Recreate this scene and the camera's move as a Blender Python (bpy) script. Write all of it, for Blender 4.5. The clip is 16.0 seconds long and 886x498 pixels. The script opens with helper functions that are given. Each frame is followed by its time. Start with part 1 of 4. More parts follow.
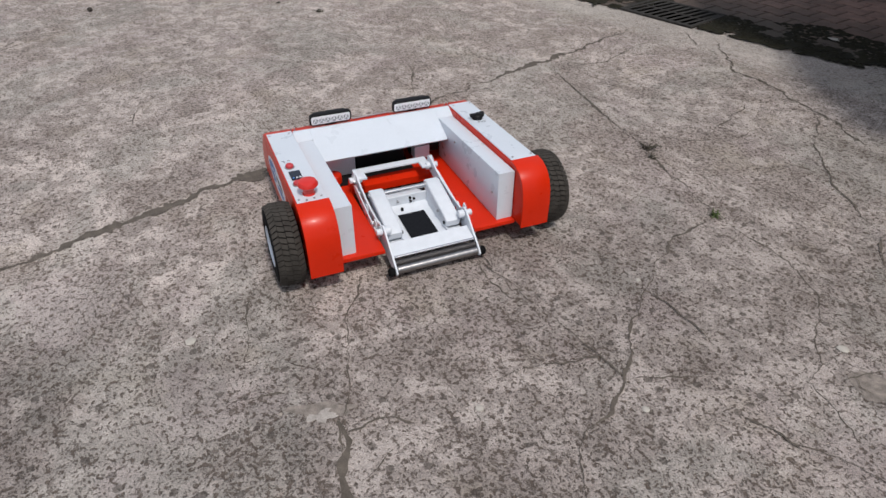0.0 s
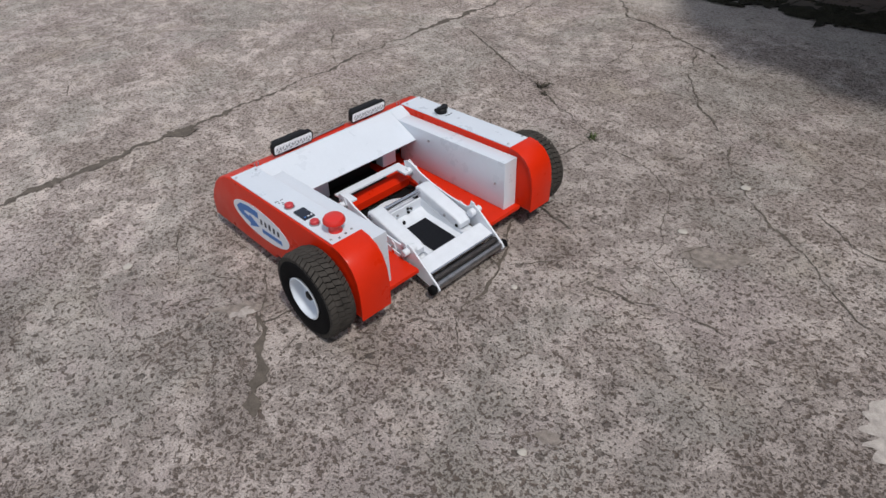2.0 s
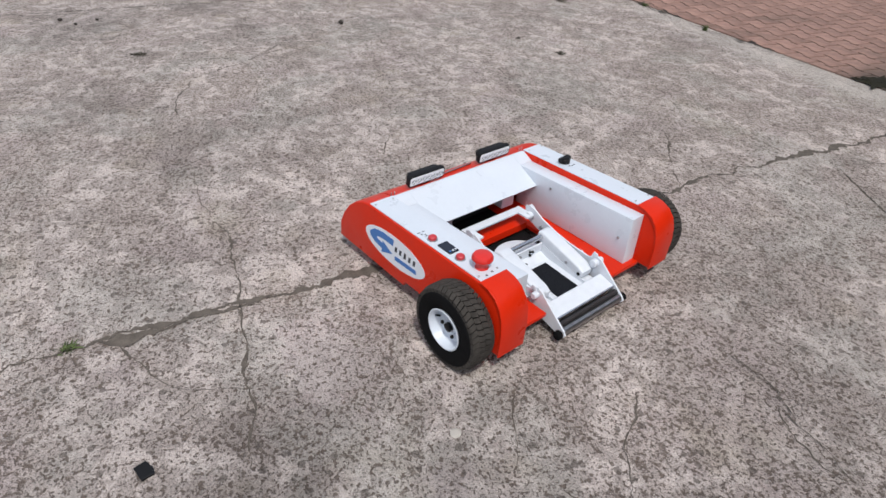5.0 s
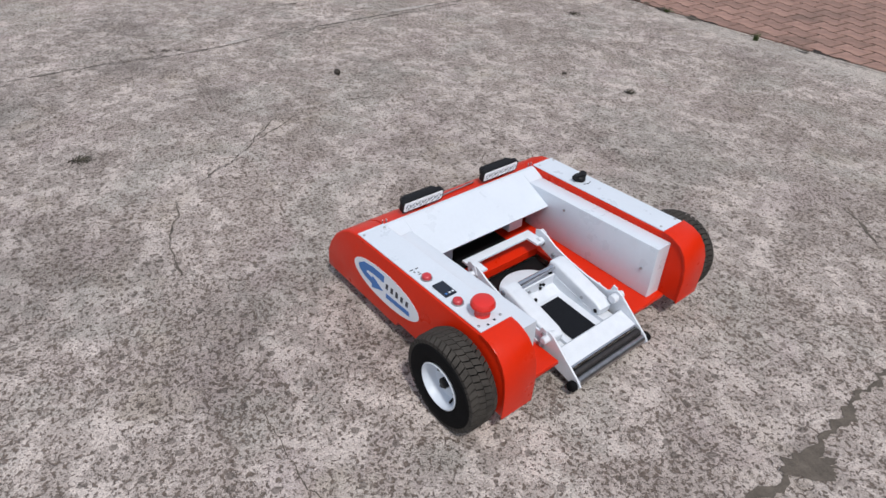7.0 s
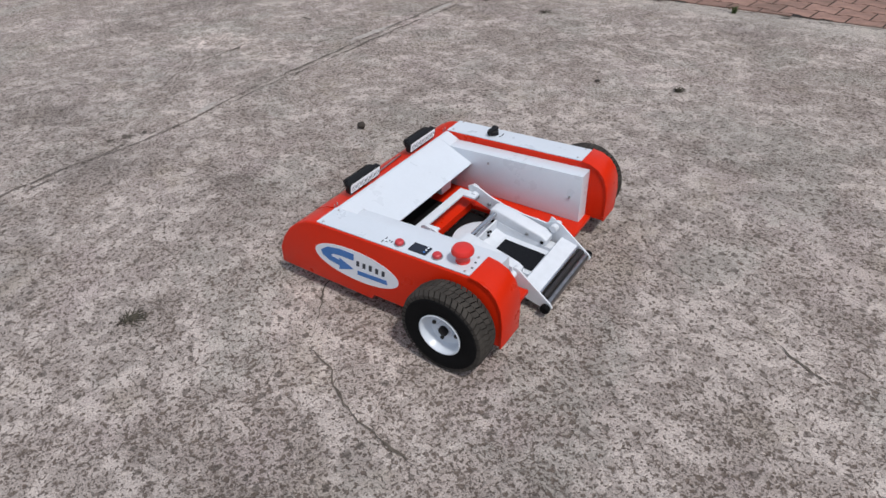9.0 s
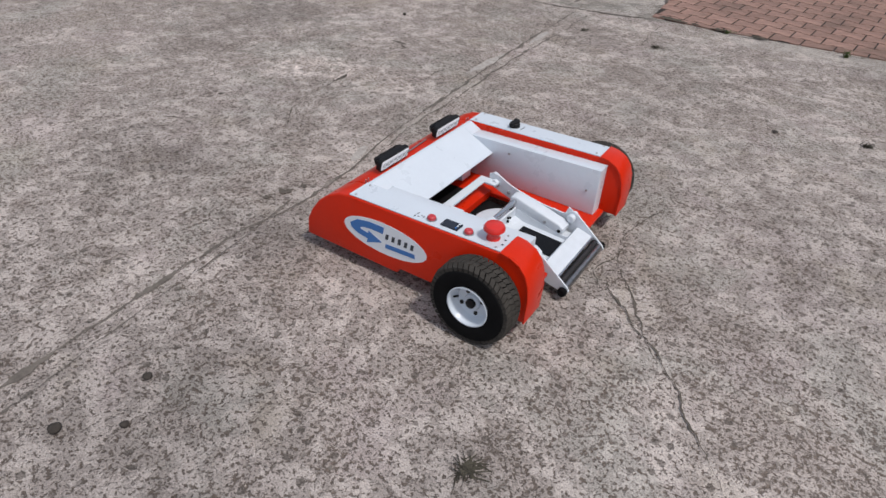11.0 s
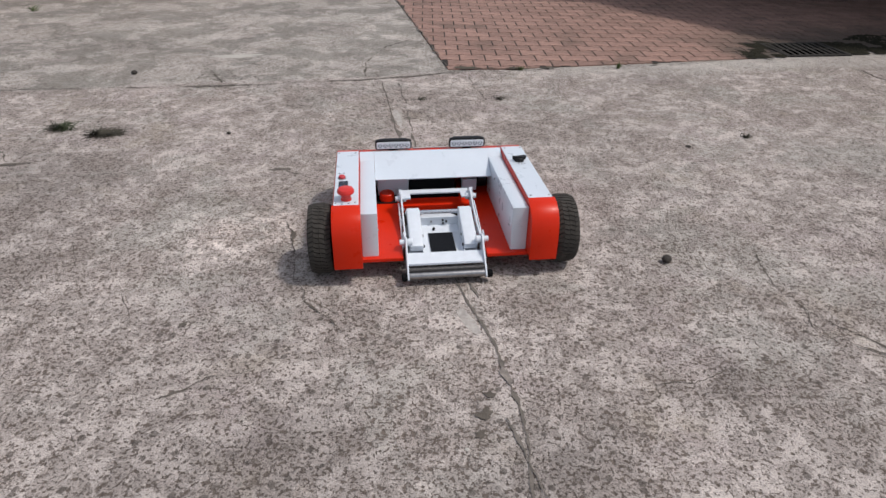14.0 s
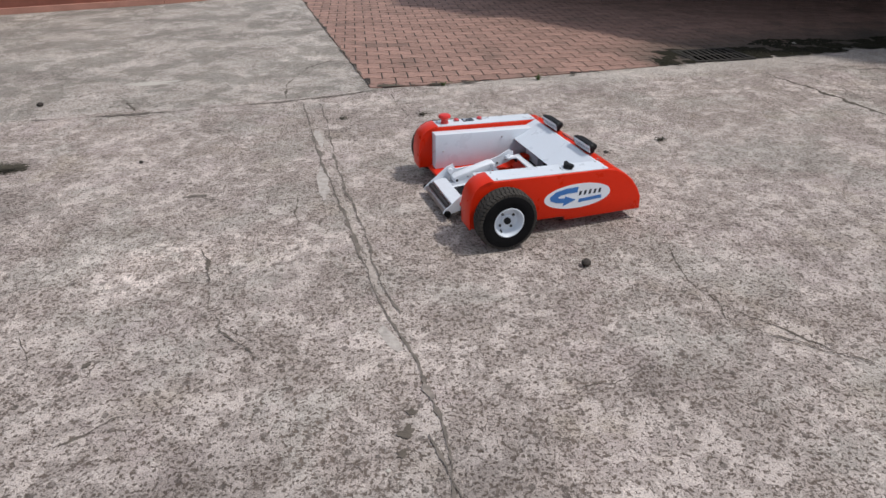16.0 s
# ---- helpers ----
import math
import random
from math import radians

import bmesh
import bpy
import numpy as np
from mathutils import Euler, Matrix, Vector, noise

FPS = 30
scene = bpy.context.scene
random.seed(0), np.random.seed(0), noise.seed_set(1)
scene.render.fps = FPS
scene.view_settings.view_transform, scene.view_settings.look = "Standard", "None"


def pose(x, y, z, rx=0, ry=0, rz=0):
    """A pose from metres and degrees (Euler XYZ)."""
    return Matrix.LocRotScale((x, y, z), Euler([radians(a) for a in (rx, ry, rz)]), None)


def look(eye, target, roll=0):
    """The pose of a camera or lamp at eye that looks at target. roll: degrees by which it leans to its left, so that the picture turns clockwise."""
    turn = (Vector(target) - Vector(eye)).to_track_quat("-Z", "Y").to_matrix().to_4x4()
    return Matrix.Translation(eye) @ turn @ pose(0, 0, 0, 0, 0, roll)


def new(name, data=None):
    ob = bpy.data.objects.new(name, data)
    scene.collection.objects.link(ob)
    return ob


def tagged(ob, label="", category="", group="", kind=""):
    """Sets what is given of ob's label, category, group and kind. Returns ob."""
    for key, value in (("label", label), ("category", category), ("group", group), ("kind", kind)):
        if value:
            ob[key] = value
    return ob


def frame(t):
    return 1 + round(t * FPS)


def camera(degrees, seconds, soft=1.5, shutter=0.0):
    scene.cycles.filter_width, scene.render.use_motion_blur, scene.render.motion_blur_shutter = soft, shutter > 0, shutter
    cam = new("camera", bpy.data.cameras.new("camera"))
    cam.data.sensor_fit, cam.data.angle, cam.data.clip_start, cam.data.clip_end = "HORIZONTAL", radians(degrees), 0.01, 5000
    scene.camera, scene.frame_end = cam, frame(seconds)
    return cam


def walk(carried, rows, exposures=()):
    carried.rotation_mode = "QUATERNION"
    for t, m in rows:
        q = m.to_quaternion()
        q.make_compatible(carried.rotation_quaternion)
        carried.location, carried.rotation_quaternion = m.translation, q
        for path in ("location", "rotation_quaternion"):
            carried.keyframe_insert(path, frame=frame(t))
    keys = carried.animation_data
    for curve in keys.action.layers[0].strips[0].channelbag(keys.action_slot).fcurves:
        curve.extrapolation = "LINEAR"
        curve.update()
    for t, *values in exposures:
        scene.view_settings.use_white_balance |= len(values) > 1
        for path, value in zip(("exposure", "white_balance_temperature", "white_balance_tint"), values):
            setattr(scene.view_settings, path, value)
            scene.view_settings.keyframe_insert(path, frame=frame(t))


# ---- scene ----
cam = camera(70.10, 16.0, 1.5)
PATH = [
    (0, (5.775, 1.757, 1.207), (4.392, 2.602, 0.034), 0.08),
    (0.5, (5.942, 1.697, 1.215), (4.589, 2.540, 0.006), -0.26),
    (1, (6.061, 1.716, 1.217), (4.721, 2.569, 0.002), -0.21),
    (1.5, (6.154, 1.734, 1.215), (4.831, 2.604, -0.007), 0.15),
    (2, (6.187, 1.747, 1.220), (4.889, 2.649, -0.006), -2.07),
    (2.5, (6.192, 1.734, 1.225), (4.905, 2.651, -0.001), -2.16),
    (3, (6.173, 1.686, 1.244), (4.827, 2.539, 0.034), -1.21),
    (3.5, (6.101, 1.643, 1.271), (4.646, 2.343, 0.091), 0.53),
    (4, (5.928, 1.578, 1.255), (4.414, 2.190, 0.101), 4.05),
    (4.5, (5.681, 1.524, 1.255), (4.142, 2.088, 0.109), 4.38),
    (5, (5.328, 1.461, 1.265), (3.757, 1.945, 0.126), 3.53),
    (5.2, (5.196, 1.418, 1.264), (3.613, 1.876, 0.130), 3.94),
    (7.3, (3.805, 0.979, 1.225), (2.402, 1.786, 0.051), 1.19),
    (7.5, (3.695, 0.920, 1.217), (2.324, 1.776, 0.039), 0.61),
    (8, (3.410, 0.809, 1.212), (2.113, 1.766, 0.027), -0.81),
    (8.2, (3.326, 0.752, 1.232), (2.040, 1.726, 0.050), -1.90),
    (10.3, (2.284, 0.153, 1.248), (1.230, 1.390, 0.081), 3.24),
    (10.5, (2.163, 0.095, 1.256), (1.121, 1.346, 0.094), 3.75),
    (11, (1.792, 0.040, 1.215), (0.767, 1.303, 0.051), 3.31),
    (11.5, (1.288, 0.054, 1.214), (0.324, 1.361, 0.046), 1.74),
    (12, (0.761, -0.012, 1.199), (-0.032, 1.406, 0.032), 0.41),
    (12.5, (0.357, 0.034, 1.179), (-0.056, 1.609, 0.016), -0.04),
    (13, (0.086, 0.028, 1.210), (-0.015, 1.674, 0.079), 0.91),
    (13.5, (-0.047, -0.013, 1.252), (-0.092, 1.667, 0.168), -0.31),
    (14, (-0.033, -0.003, 1.260), (-0.057, 1.707, 0.223), 0.85),
    (14.5, (0.000, 0.000, 1.262), (-0.000, 1.724, 0.248), 0.92),
    (15, (0.025, 0.009, 1.265), (0.061, 1.745, 0.273), 1.15),
    (15.5, (0.041, 0.016, 1.258), (0.126, 1.758, 0.279), 0.83),
    (16, (0.065, 0.012, 1.240), (0.209, 1.745, 0.253), -0.04),
]
walk(cam, [(t, look(eye, target, roll)) for t, eye, target, roll in PATH], [(0, 0.0, 6500, 10), (2.0, -0.02, 6480, 10), (3.0, -0.02, 6450, 10), (4.5, 0.18, 6400, 10), (7.5, 0.09, 6320, 10), (10.5, -0.04, 6380, 10), (12.5, -0.03, 6380, 10), (13.5, -0.01, 6420, 10), (14.5, 0.08, 6500, 10), (16, 0.14, 6500, 10)])
# seconds, place of the axle's middle on the ground, heading in degrees
TUG_PATH = [
    (0, 4.297, 2.578, -98.7),
    (0.5, 4.497, 2.567, -89.6),
    (1, 4.702, 2.581, -85.8),
    (1.5, 4.875, 2.605, -82.1),
    (2, 4.905, 2.613, -81.5),
    (2.5, 4.825, 2.601, -81.3),
    (3, 4.683, 2.578, -80.5),
    (3.5, 4.534, 2.542, -71.5),
    (4, 4.360, 2.477, -68.8),
    (4.5, 4.146, 2.383, -66.0),
    (5, 3.925, 2.277, -65.4),
    (5.2, 3.841, 2.235, -66.6),
    (7.3, 2.838, 1.932, -78.6),
    (7.5, 2.742, 1.912, -78.2),
    (8, 2.495, 1.853, -76.0),
    (8.2, 2.395, 1.827, -74.5),
    (10.3, 1.335, 1.590, -80.1),
    (10.5, 1.232, 1.576, -80.6),
    (11, 0.989, 1.537, -82.6),
    (11.5, 0.762, 1.503, -87.0),
    (12, 0.548, 1.497, -96.8),
    (12.5, 0.341, 1.535, -111.3),
    (13, 0.155, 1.633, -129.6),
    (13.5, 0.014, 1.785, -150.4),
    (14, -0.061, 1.983, -172.2),
    (14.5, -0.049, 2.188, -196.2),
    (15, 0.049, 2.379, -220.1),
    (15.5, 0.198, 2.520, -238.8),
    (16, 0.386, 2.610, -256.1),
]

# ---- world, sun, exposure ----
SUN = Vector((0.50, -0.06, 0.86)).normalized()
world = bpy.data.worlds.new("sky")
scene.world = world
world.use_nodes = True
wn = world.node_tree
sky = wn.nodes.new("ShaderNodeTexSky")
sky.sky_type = "NISHITA"
sky.sun_disc = False
sky.sun_elevation = math.asin(SUN.z)
sky.sun_rotation = math.atan2(SUN.x, SUN.y)
sky.air_density, sky.dust_density = 1.0, 3.0
# thin bright cloud over the whole sky
veil = wn.nodes.new("ShaderNodeMix")
veil.data_type = "RGBA"
veil.inputs[0].default_value = 0.55
veil.inputs[7].default_value = (5.7, 6.15, 6.9, 1)
wn.links.new(sky.outputs[0], veil.inputs[6])
wn.links.new(veil.outputs[2], wn.nodes["Background"].inputs[0])
wn.nodes["Background"].inputs[1].default_value = 0.105
sun = new("sun", bpy.data.lights.new("sun", "SUN"))
sun.data.energy, sun.data.angle, sun.data.color = 2.3, radians(5.0), (1.0, 0.955, 0.90)
sun.matrix_basis = look(SUN * 20, (0, 0, 0))


# ---- materials ----
def material(name, color, rough=0.6, metal=0.0, coat=0.0, var=0.0, scale=30.0, bump=0.0, bump_scale=200.0, rough_var=0.0, island=False, spread=0.0, spec=0.5):
    """Principled surface whose colour varies by two scales of noise and, if spread is given, from piece to piece."""
    m = bpy.data.materials.new(name)
    m.use_nodes = True
    t = m.node_tree
    p = t.nodes["Principled BSDF"]
    p.inputs["Base Color"].default_value = (*color, 1)
    p.inputs["Roughness"].default_value, p.inputs["Metallic"].default_value = rough, metal
    p.inputs["Coat Weight"].default_value, p.inputs["Coat Roughness"].default_value = coat, 0.12
    p.inputs["Specular IOR Level"].default_value = spec
    co = t.nodes.new("ShaderNodeTexCoord")
    if var or spread:
        n1, n2 = noise_node(t, co, scale), noise_node(t, co, scale * 9)
        mix = t.nodes.new("ShaderNodeMath")
        mix.operation = "MULTIPLY_ADD"
        t.links.new(n1, mix.inputs[0])
        mix.inputs[1].default_value = 0.65
        half = t.nodes.new("ShaderNodeMath")
        half.operation = "MULTIPLY"
        t.links.new(n2, half.inputs[0])
        half.inputs[1].default_value = 0.35
        t.links.new(half.outputs[0], mix.inputs[2])
        rng = t.nodes.new("ShaderNodeMapRange")
        rng.inputs["From Min"].default_value, rng.inputs["From Max"].default_value = 0.3, 0.7
        rng.inputs["To Min"].default_value, rng.inputs["To Max"].default_value = 1 - var, 1 + var
        t.links.new(mix.outputs[0], rng.inputs["Value"])
        value = rng.outputs[0]
        if spread:
            info = t.nodes.new("ShaderNodeNewGeometry" if island else "ShaderNodeObjectInfo")
            pr = t.nodes.new("ShaderNodeMapRange")
            pr.inputs["To Min"].default_value, pr.inputs["To Max"].default_value = 1 - spread, 1 + spread
            t.links.new(info.outputs["Random Per Island" if island else "Random"], pr.inputs["Value"])
            mu = t.nodes.new("ShaderNodeMath")
            mu.operation = "MULTIPLY"
            t.links.new(value, mu.inputs[0])
            t.links.new(pr.outputs[0], mu.inputs[1])
            value = mu.outputs[0]
        sc = t.nodes.new("ShaderNodeVectorMath")
        sc.operation = "SCALE"
        sc.inputs[0].default_value = color
        t.links.new(value, sc.inputs["Scale"])
        t.links.new(sc.outputs[0], p.inputs["Base Color"])
        if rough_var:
            rr = t.nodes.new("ShaderNodeMapRange")
            rr.inputs["From Min"].default_value, rr.inputs["From Max"].default_value = 0.3, 0.7
            rr.inputs["To Min"].default_value, rr.inputs["To Max"].default_value = max(0.02, rough - rough_var), min(1, rough + rough_var)
            t.links.new(n1, rr.inputs["Value"])
            t.links.new(rr.outputs[0], p.inputs["Roughness"])
    if bump:
        b = t.nodes.new("ShaderNodeBump")
        b.inputs["Strength"].default_value, b.inputs["Distance"].default_value = bump, 0.004
        t.links.new(noise_node(t, co, bump_scale), b.inputs["Height"])
        t.links.new(b.outputs[0], p.inputs["Normal"])
    return m


def noise_node(t, co, scale, detail=4.0, rough=0.55, source="Object", distort=0.0):
    n = t.nodes.new("ShaderNodeTexNoise")
    n.inputs["Scale"].default_value, n.inputs["Detail"].default_value = scale, detail
    n.inputs["Roughness"].default_value, n.inputs["Distortion"].default_value = rough, distort
    t.links.new(co.outputs[source], n.inputs["Vector"])
    return n.outputs["Fac"]


def math_node(t, op, a, b, clamp=False):
    n = t.nodes.new("ShaderNodeMath")
    n.operation, n.use_clamp = op, clamp
    for k, v in enumerate((a, b)):
        if isinstance(v, (int, float)):
            n.inputs[k].default_value = v
        else:
            t.links.new(v, n.inputs[k])
    return n.outputs[0]


def ramp(t, value, lo, hi, a=0.0, b=1.0):
    n = t.nodes.new("ShaderNodeMapRange")
    n.interpolation_type = "SMOOTHSTEP"
    n.inputs["From Min"].default_value, n.inputs["From Max"].default_value = lo, hi
    n.inputs["To Min"].default_value, n.inputs["To Max"].default_value = a, b
    t.links.new(value, n.inputs["Value"])
    return n.outputs[0]


def blend(t, fac, a, b):
    n = t.nodes.new("ShaderNodeMix")
    n.data_type = "RGBA"
    for k, v in ((0, fac), (6, a), (7, b)):
        if isinstance(v, tuple):
            n.inputs[k].default_value = (*v, 1)
        elif isinstance(v, (int, float)):
            n.inputs[k].default_value = v
        else:
            t.links.new(v, n.inputs[k])
    return n.outputs[2]


# Dark stains of the worn concrete: centre x, y, reach in metres.
STAINS = [(1.32, 0.76, 0.10), (4.45, 1.28, 0.20), (3.55, 2.25, 0.09), (3.66, 1.79, 0.08), (2.75, 1.02, 0.16), (-1.84, 3.24, 0.14), (5.44, 3.26, 0.10), (0.3, 1.0, 0.2), (-0.6, 0.95, 0.3), (-2.96, 4.98, 0.42), (-2.5, 5.1, 0.30),
          (4.27, 1.38, 0.17), (4.49, 1.80, 0.12), (4.87, 1.98, 0.10), (4.73, 2.06, 0.07), (4.50, 1.42, 0.16), (2.53, 1.10, 0.16), (0.20, 1.11, 0.30), (2.14, 0.69, 0.35), (-0.37, 1.12, 0.20), (-1.87, 2.64, 0.45), (5.93, 2.76, 0.45), (5.35, 2.15, 0.40), (4.95, 1.55, 0.35), (5.08, 1.87, 0.12), (4.71, 3.28, 0.08), (0.77, 1.37, 0.10), (0.72, 0.38, 0.45), (3.57, 4.10, 0.09), (3.25, 4.12, 0.10)]


# Pale places where the cement film is still whole: centre x, y, reach in metres.
PALE = [(-0.82, 2.14, 0.20), (-0.46, 2.28, 0.18), (-1.00, 2.17, 0.22), (-0.66, 2.20, 0.16), (4.47, 2.26, 0.18), (4.13, 1.85, 0.16), (4.91, 2.44, 0.18), (3.05, 1.55, 0.18), (-0.62, 5.60, 0.35)]


def concrete(name):
    """Old exposed-aggregate concrete: pale cement film, dark pits and pebbles, broad stains."""
    m = bpy.data.materials.new(name)
    m.use_nodes = True
    t = m.node_tree
    p = t.nodes["Principled BSDF"]
    co = t.nodes.new("ShaderNodeTexCoord")
    broad = noise_node(t, co, 0.55, 6, 0.62, distort=0.4)
    mid = noise_node(t, co, 3.4, 10, 0.72, distort=0.3)
    flake = noise_node(t, co, 12.0, 9, 0.72, distort=0.4)
    pits = noise_node(t, co, 74.0, 3, 0.55, distort=0.3)
    small = noise_node(t, co, 165.0, 3, 0.58, distort=0.3)
    chips = noise_node(t, co, 34.0, 6, 0.66, distort=0.3)
    grain = noise_node(t, co, 330.0, 3, 0.6)
    sand = noise_node(t, co, 190.0, 3, 0.6, distort=0.4)
    # where the pale cement film has worn away to the aggregate
    wear = math_node(t, "ADD", math_node(t, "MULTIPLY", broad, 0.30), math_node(t, "MULTIPLY", mid, 0.70))
    wear_f = ramp(t, wear, 0.470, 0.528)
    flake_f = ramp(t, flake, 0.465, 0.515)
    ochre = noise_node(t, co, 2.6, 5, 0.65)
    cement = blend(t, flake_f, (0.600, 0.525, 0.482), (0.435, 0.377, 0.343))
    tint = blend(t, math_node(t, "MULTIPLY", wear_f, 0.60), cement, (0.395, 0.335, 0.302))
    tint = blend(t, ramp(t, ochre, 0.54, 0.68, 0.0, 0.45), tint, (0.44, 0.375, 0.300))
    tint = blend(t, ramp(t, noise_node(t, co, 1.5, 6, 0.66, distort=0.4), 0.50, 0.60, 0.0, 0.38), tint, (0.395, 0.385, 0.345))
    tint = blend(t, ramp(t, noise_node(t, co, 2.1, 7, 0.68), 0.53, 0.62, 0.0, 0.40), tint, (0.465, 0.385, 0.372))
    pit_level = math_node(t, "ADD", math_node(t, "ADD", math_node(t, "MULTIPLY", wear_f, 0.030), math_node(t, "MULTIPLY", flake_f, 0.020)), 0.388)
    pit = ramp(t, math_node(t, "SUBTRACT", pits, pit_level), -0.024, 0.024, 0.10, 1.0)
    pit2 = ramp(t, math_node(t, "SUBTRACT", small, math_node(t, "SUBTRACT", pit_level, 0.012)), -0.030, 0.030, 0.30, 1.0)
    pit3 = ramp(t, math_node(t, "SUBTRACT", chips, math_node(t, "SUBTRACT", pit_level, 0.030)), -0.018, 0.018, 0.34, 1.0)
    dark = math_node(t, "MULTIPLY", math_node(t, "MULTIPLY", pit, pit2), pit3)
    # single dark grains, set apart from one another
    for size, share, depth in ((58.0, 0.77, 0.84), (96.0, 0.73, 0.66)):
        spot = t.nodes.new("ShaderNodeTexVoronoi")
        spot.inputs["Scale"].default_value = size
        t.links.new(co.outputs["Object"], spot.inputs["Vector"])
        pick = t.nodes.new("ShaderNodeSeparateColor")
        t.links.new(spot.outputs["Color"], pick.inputs[0])
        chosen = ramp(t, math_node(t, "ADD", pick.outputs[0], math_node(t, "MULTIPLY", wear_f, 0.10)), share + 0.05, share + 0.09)
        body = ramp(t, math_node(t, "ADD", spot.outputs["Distance"], math_node(t, "MULTIPLY", small, 0.7)), 0.72, 0.60)
        dark = math_node(t, "MULTIPLY", dark, math_node(t, "SUBTRACT", 1.0, math_node(t, "MULTIPLY", math_node(t, "MULTIPLY", chosen, body), depth)))
    # the slab beyond the cross joint and the strip along the paving are trowelled smoother
    place = t.nodes.new("ShaderNodeSeparateXYZ")
    t.links.new(co.outputs["Object"], place.inputs[0])
    beyond = math_node(t, "SUBTRACT", place.outputs["Y"], math_node(t, "MULTIPLY", place.outputs["X"], 0.21))
    smooth = math_node(t, "MULTIPLY", ramp(t, beyond, 4.46, 4.52), ramp(t, place.outputs["X"], 0.3, -0.1))
    strip = math_node(t, "ADD", math_node(t, "ADD", beyond, math_node(t, "MULTIPLY", mid, 0.55)), math_node(t, "MULTIPLY", place.outputs["X"], 0.04))
    strip = math_node(t, "MULTIPLY", ramp(t, strip, 4.52, 4.72), ramp(t, place.outputs["X"], 0.2, 0.9))
    smooth = math_node(t, "MAXIMUM", smooth, strip)
    dark = math_node(t, "MAXIMUM", dark, math_node(t, "ADD", math_node(t, "MULTIPLY", smooth, 0.28), math_node(t, "MULTIPLY", strip, 0.26)))
    tint = blend(t, math_node(t, "MULTIPLY", smooth, 0.55), tint, (0.555, 0.510, 0.465))
    slab_stain = ramp(t, noise_node(t, co, 2.3, 11, 0.78, distort=0.3), 0.485, 0.525)
    tint = blend(t, math_node(t, "MULTIPLY", math_node(t, "SUBTRACT", smooth, strip, True), math_node(t, "MULTIPLY", slab_stain, 0.68)), tint, (0.255, 0.240, 0.212))
    bottom = blend(t, noise_node(t, co, 33.0, 2), (0.108, 0.080, 0.064), (0.195, 0.154, 0.128))
    col = blend(t, dark, bottom, tint)
    # single pebbles of the aggregate
    vor = t.nodes.new("ShaderNodeTexVoronoi")
    vor.inputs["Scale"].default_value = 48.0
    t.links.new(co.outputs["Object"], vor.inputs["Vector"])
    cell = t.nodes.new("ShaderNodeSeparateColor")
    t.links.new(vor.outputs["Color"], cell.inputs[0])
    stone = math_node(t, "MULTIPLY", ramp(t, vor.outputs["Distance"], 0.42, 0.30), math_node(t, "MULTIPLY", ramp(t, cell.outputs[0], 0.80, 0.86), wear_f))
    col = blend(t, math_node(t, "MULTIPLY", stone, 0.6), col, blend(t, cell.outputs[1], (0.17, 0.125, 0.10), (0.46, 0.41, 0.37)))
    # larger dark stones, worn flush
    big = t.nodes.new("ShaderNodeTexVoronoi")
    big.inputs["Scale"].default_value = 27.0
    t.links.new(co.outputs["Object"], big.inputs["Vector"])
    one = t.nodes.new("ShaderNodeSeparateColor")
    t.links.new(big.outputs["Color"], one.inputs[0])
    lump = math_node(t, "ADD", big.outputs["Distance"], math_node(t, "MULTIPLY", small, 0.35))
    lump = math_node(t, "MULTIPLY", ramp(t, lump, 0.50, 0.42), ramp(t, one.outputs[0], 0.76, 0.80))
    col = blend(t, math_node(t, "MULTIPLY", lump, 0.72), col, (0.135, 0.112, 0.097))
    fine = math_node(t, "MULTIPLY", ramp(t, grain, 0.28, 0.72, 0.82, 1.17), ramp(t, sand, 0.32, 0.68, 0.84, 1.14))
    # broad grey and brown weathering
    broad_level = math_node(t, "MULTIPLY", ramp(t, noise_node(t, co, 1.1, 9, 0.70), 0.40, 0.60, 0.90, 1.05), ramp(t, noise_node(t, co, 0.62, 8, 0.62, distort=0.3), 0.40, 0.60, 0.92, 1.04))
    # level also falls to 0.81 towards higher x, its edge broken by noise
    eastward = math_node(t, "ADD", place.outputs["X"], math_node(t, "MULTIPLY", broad, 1.6))
    broad_level = math_node(t, "MULTIPLY", broad_level, ramp(t, eastward, 4.5, 5.9, 1.0, 0.81))
    level = math_node(t, "MULTIPLY", fine, broad_level)
    wob = noise_node(t, co, 7.0, 3, 0.6)
    for x, y, r in STAINS:
        d = t.nodes.new("ShaderNodeVectorMath")
        d.operation = "DISTANCE"
        t.links.new(co.outputs["Object"], d.inputs[0])
        d.inputs[1].default_value = (x, y, 0)
        near = math_node(t, "ADD", math_node(t, "MULTIPLY", d.outputs["Value"], 1 / r), math_node(t, "MULTIPLY", wob, 1.6))
        level = math_node(t, "MULTIPLY", level, ramp(t, near, 1.15, 2.0, 0.82, 1.0))
    for x, y, r in PALE:
        d = t.nodes.new("ShaderNodeVectorMath")
        d.operation = "DISTANCE"
        t.links.new(co.outputs["Object"], d.inputs[0])
        d.inputs[1].default_value = (x, y, 0)
        near = math_node(t, "ADD", math_node(t, "MULTIPLY", d.outputs["Value"], 1 / r), math_node(t, "MULTIPLY", flake, 2.2))
        level = math_node(t, "MULTIPLY", level, ramp(t, near, 1.6, 2.2, 1.16, 1.0))
    sc = t.nodes.new("ShaderNodeVectorMath")
    sc.operation = "SCALE"
    t.links.new(col, sc.inputs[0])
    t.links.new(level, sc.inputs["Scale"])
    t.links.new(sc.outputs[0], p.inputs["Base Color"])
    p.inputs["Roughness"].default_value = 0.85
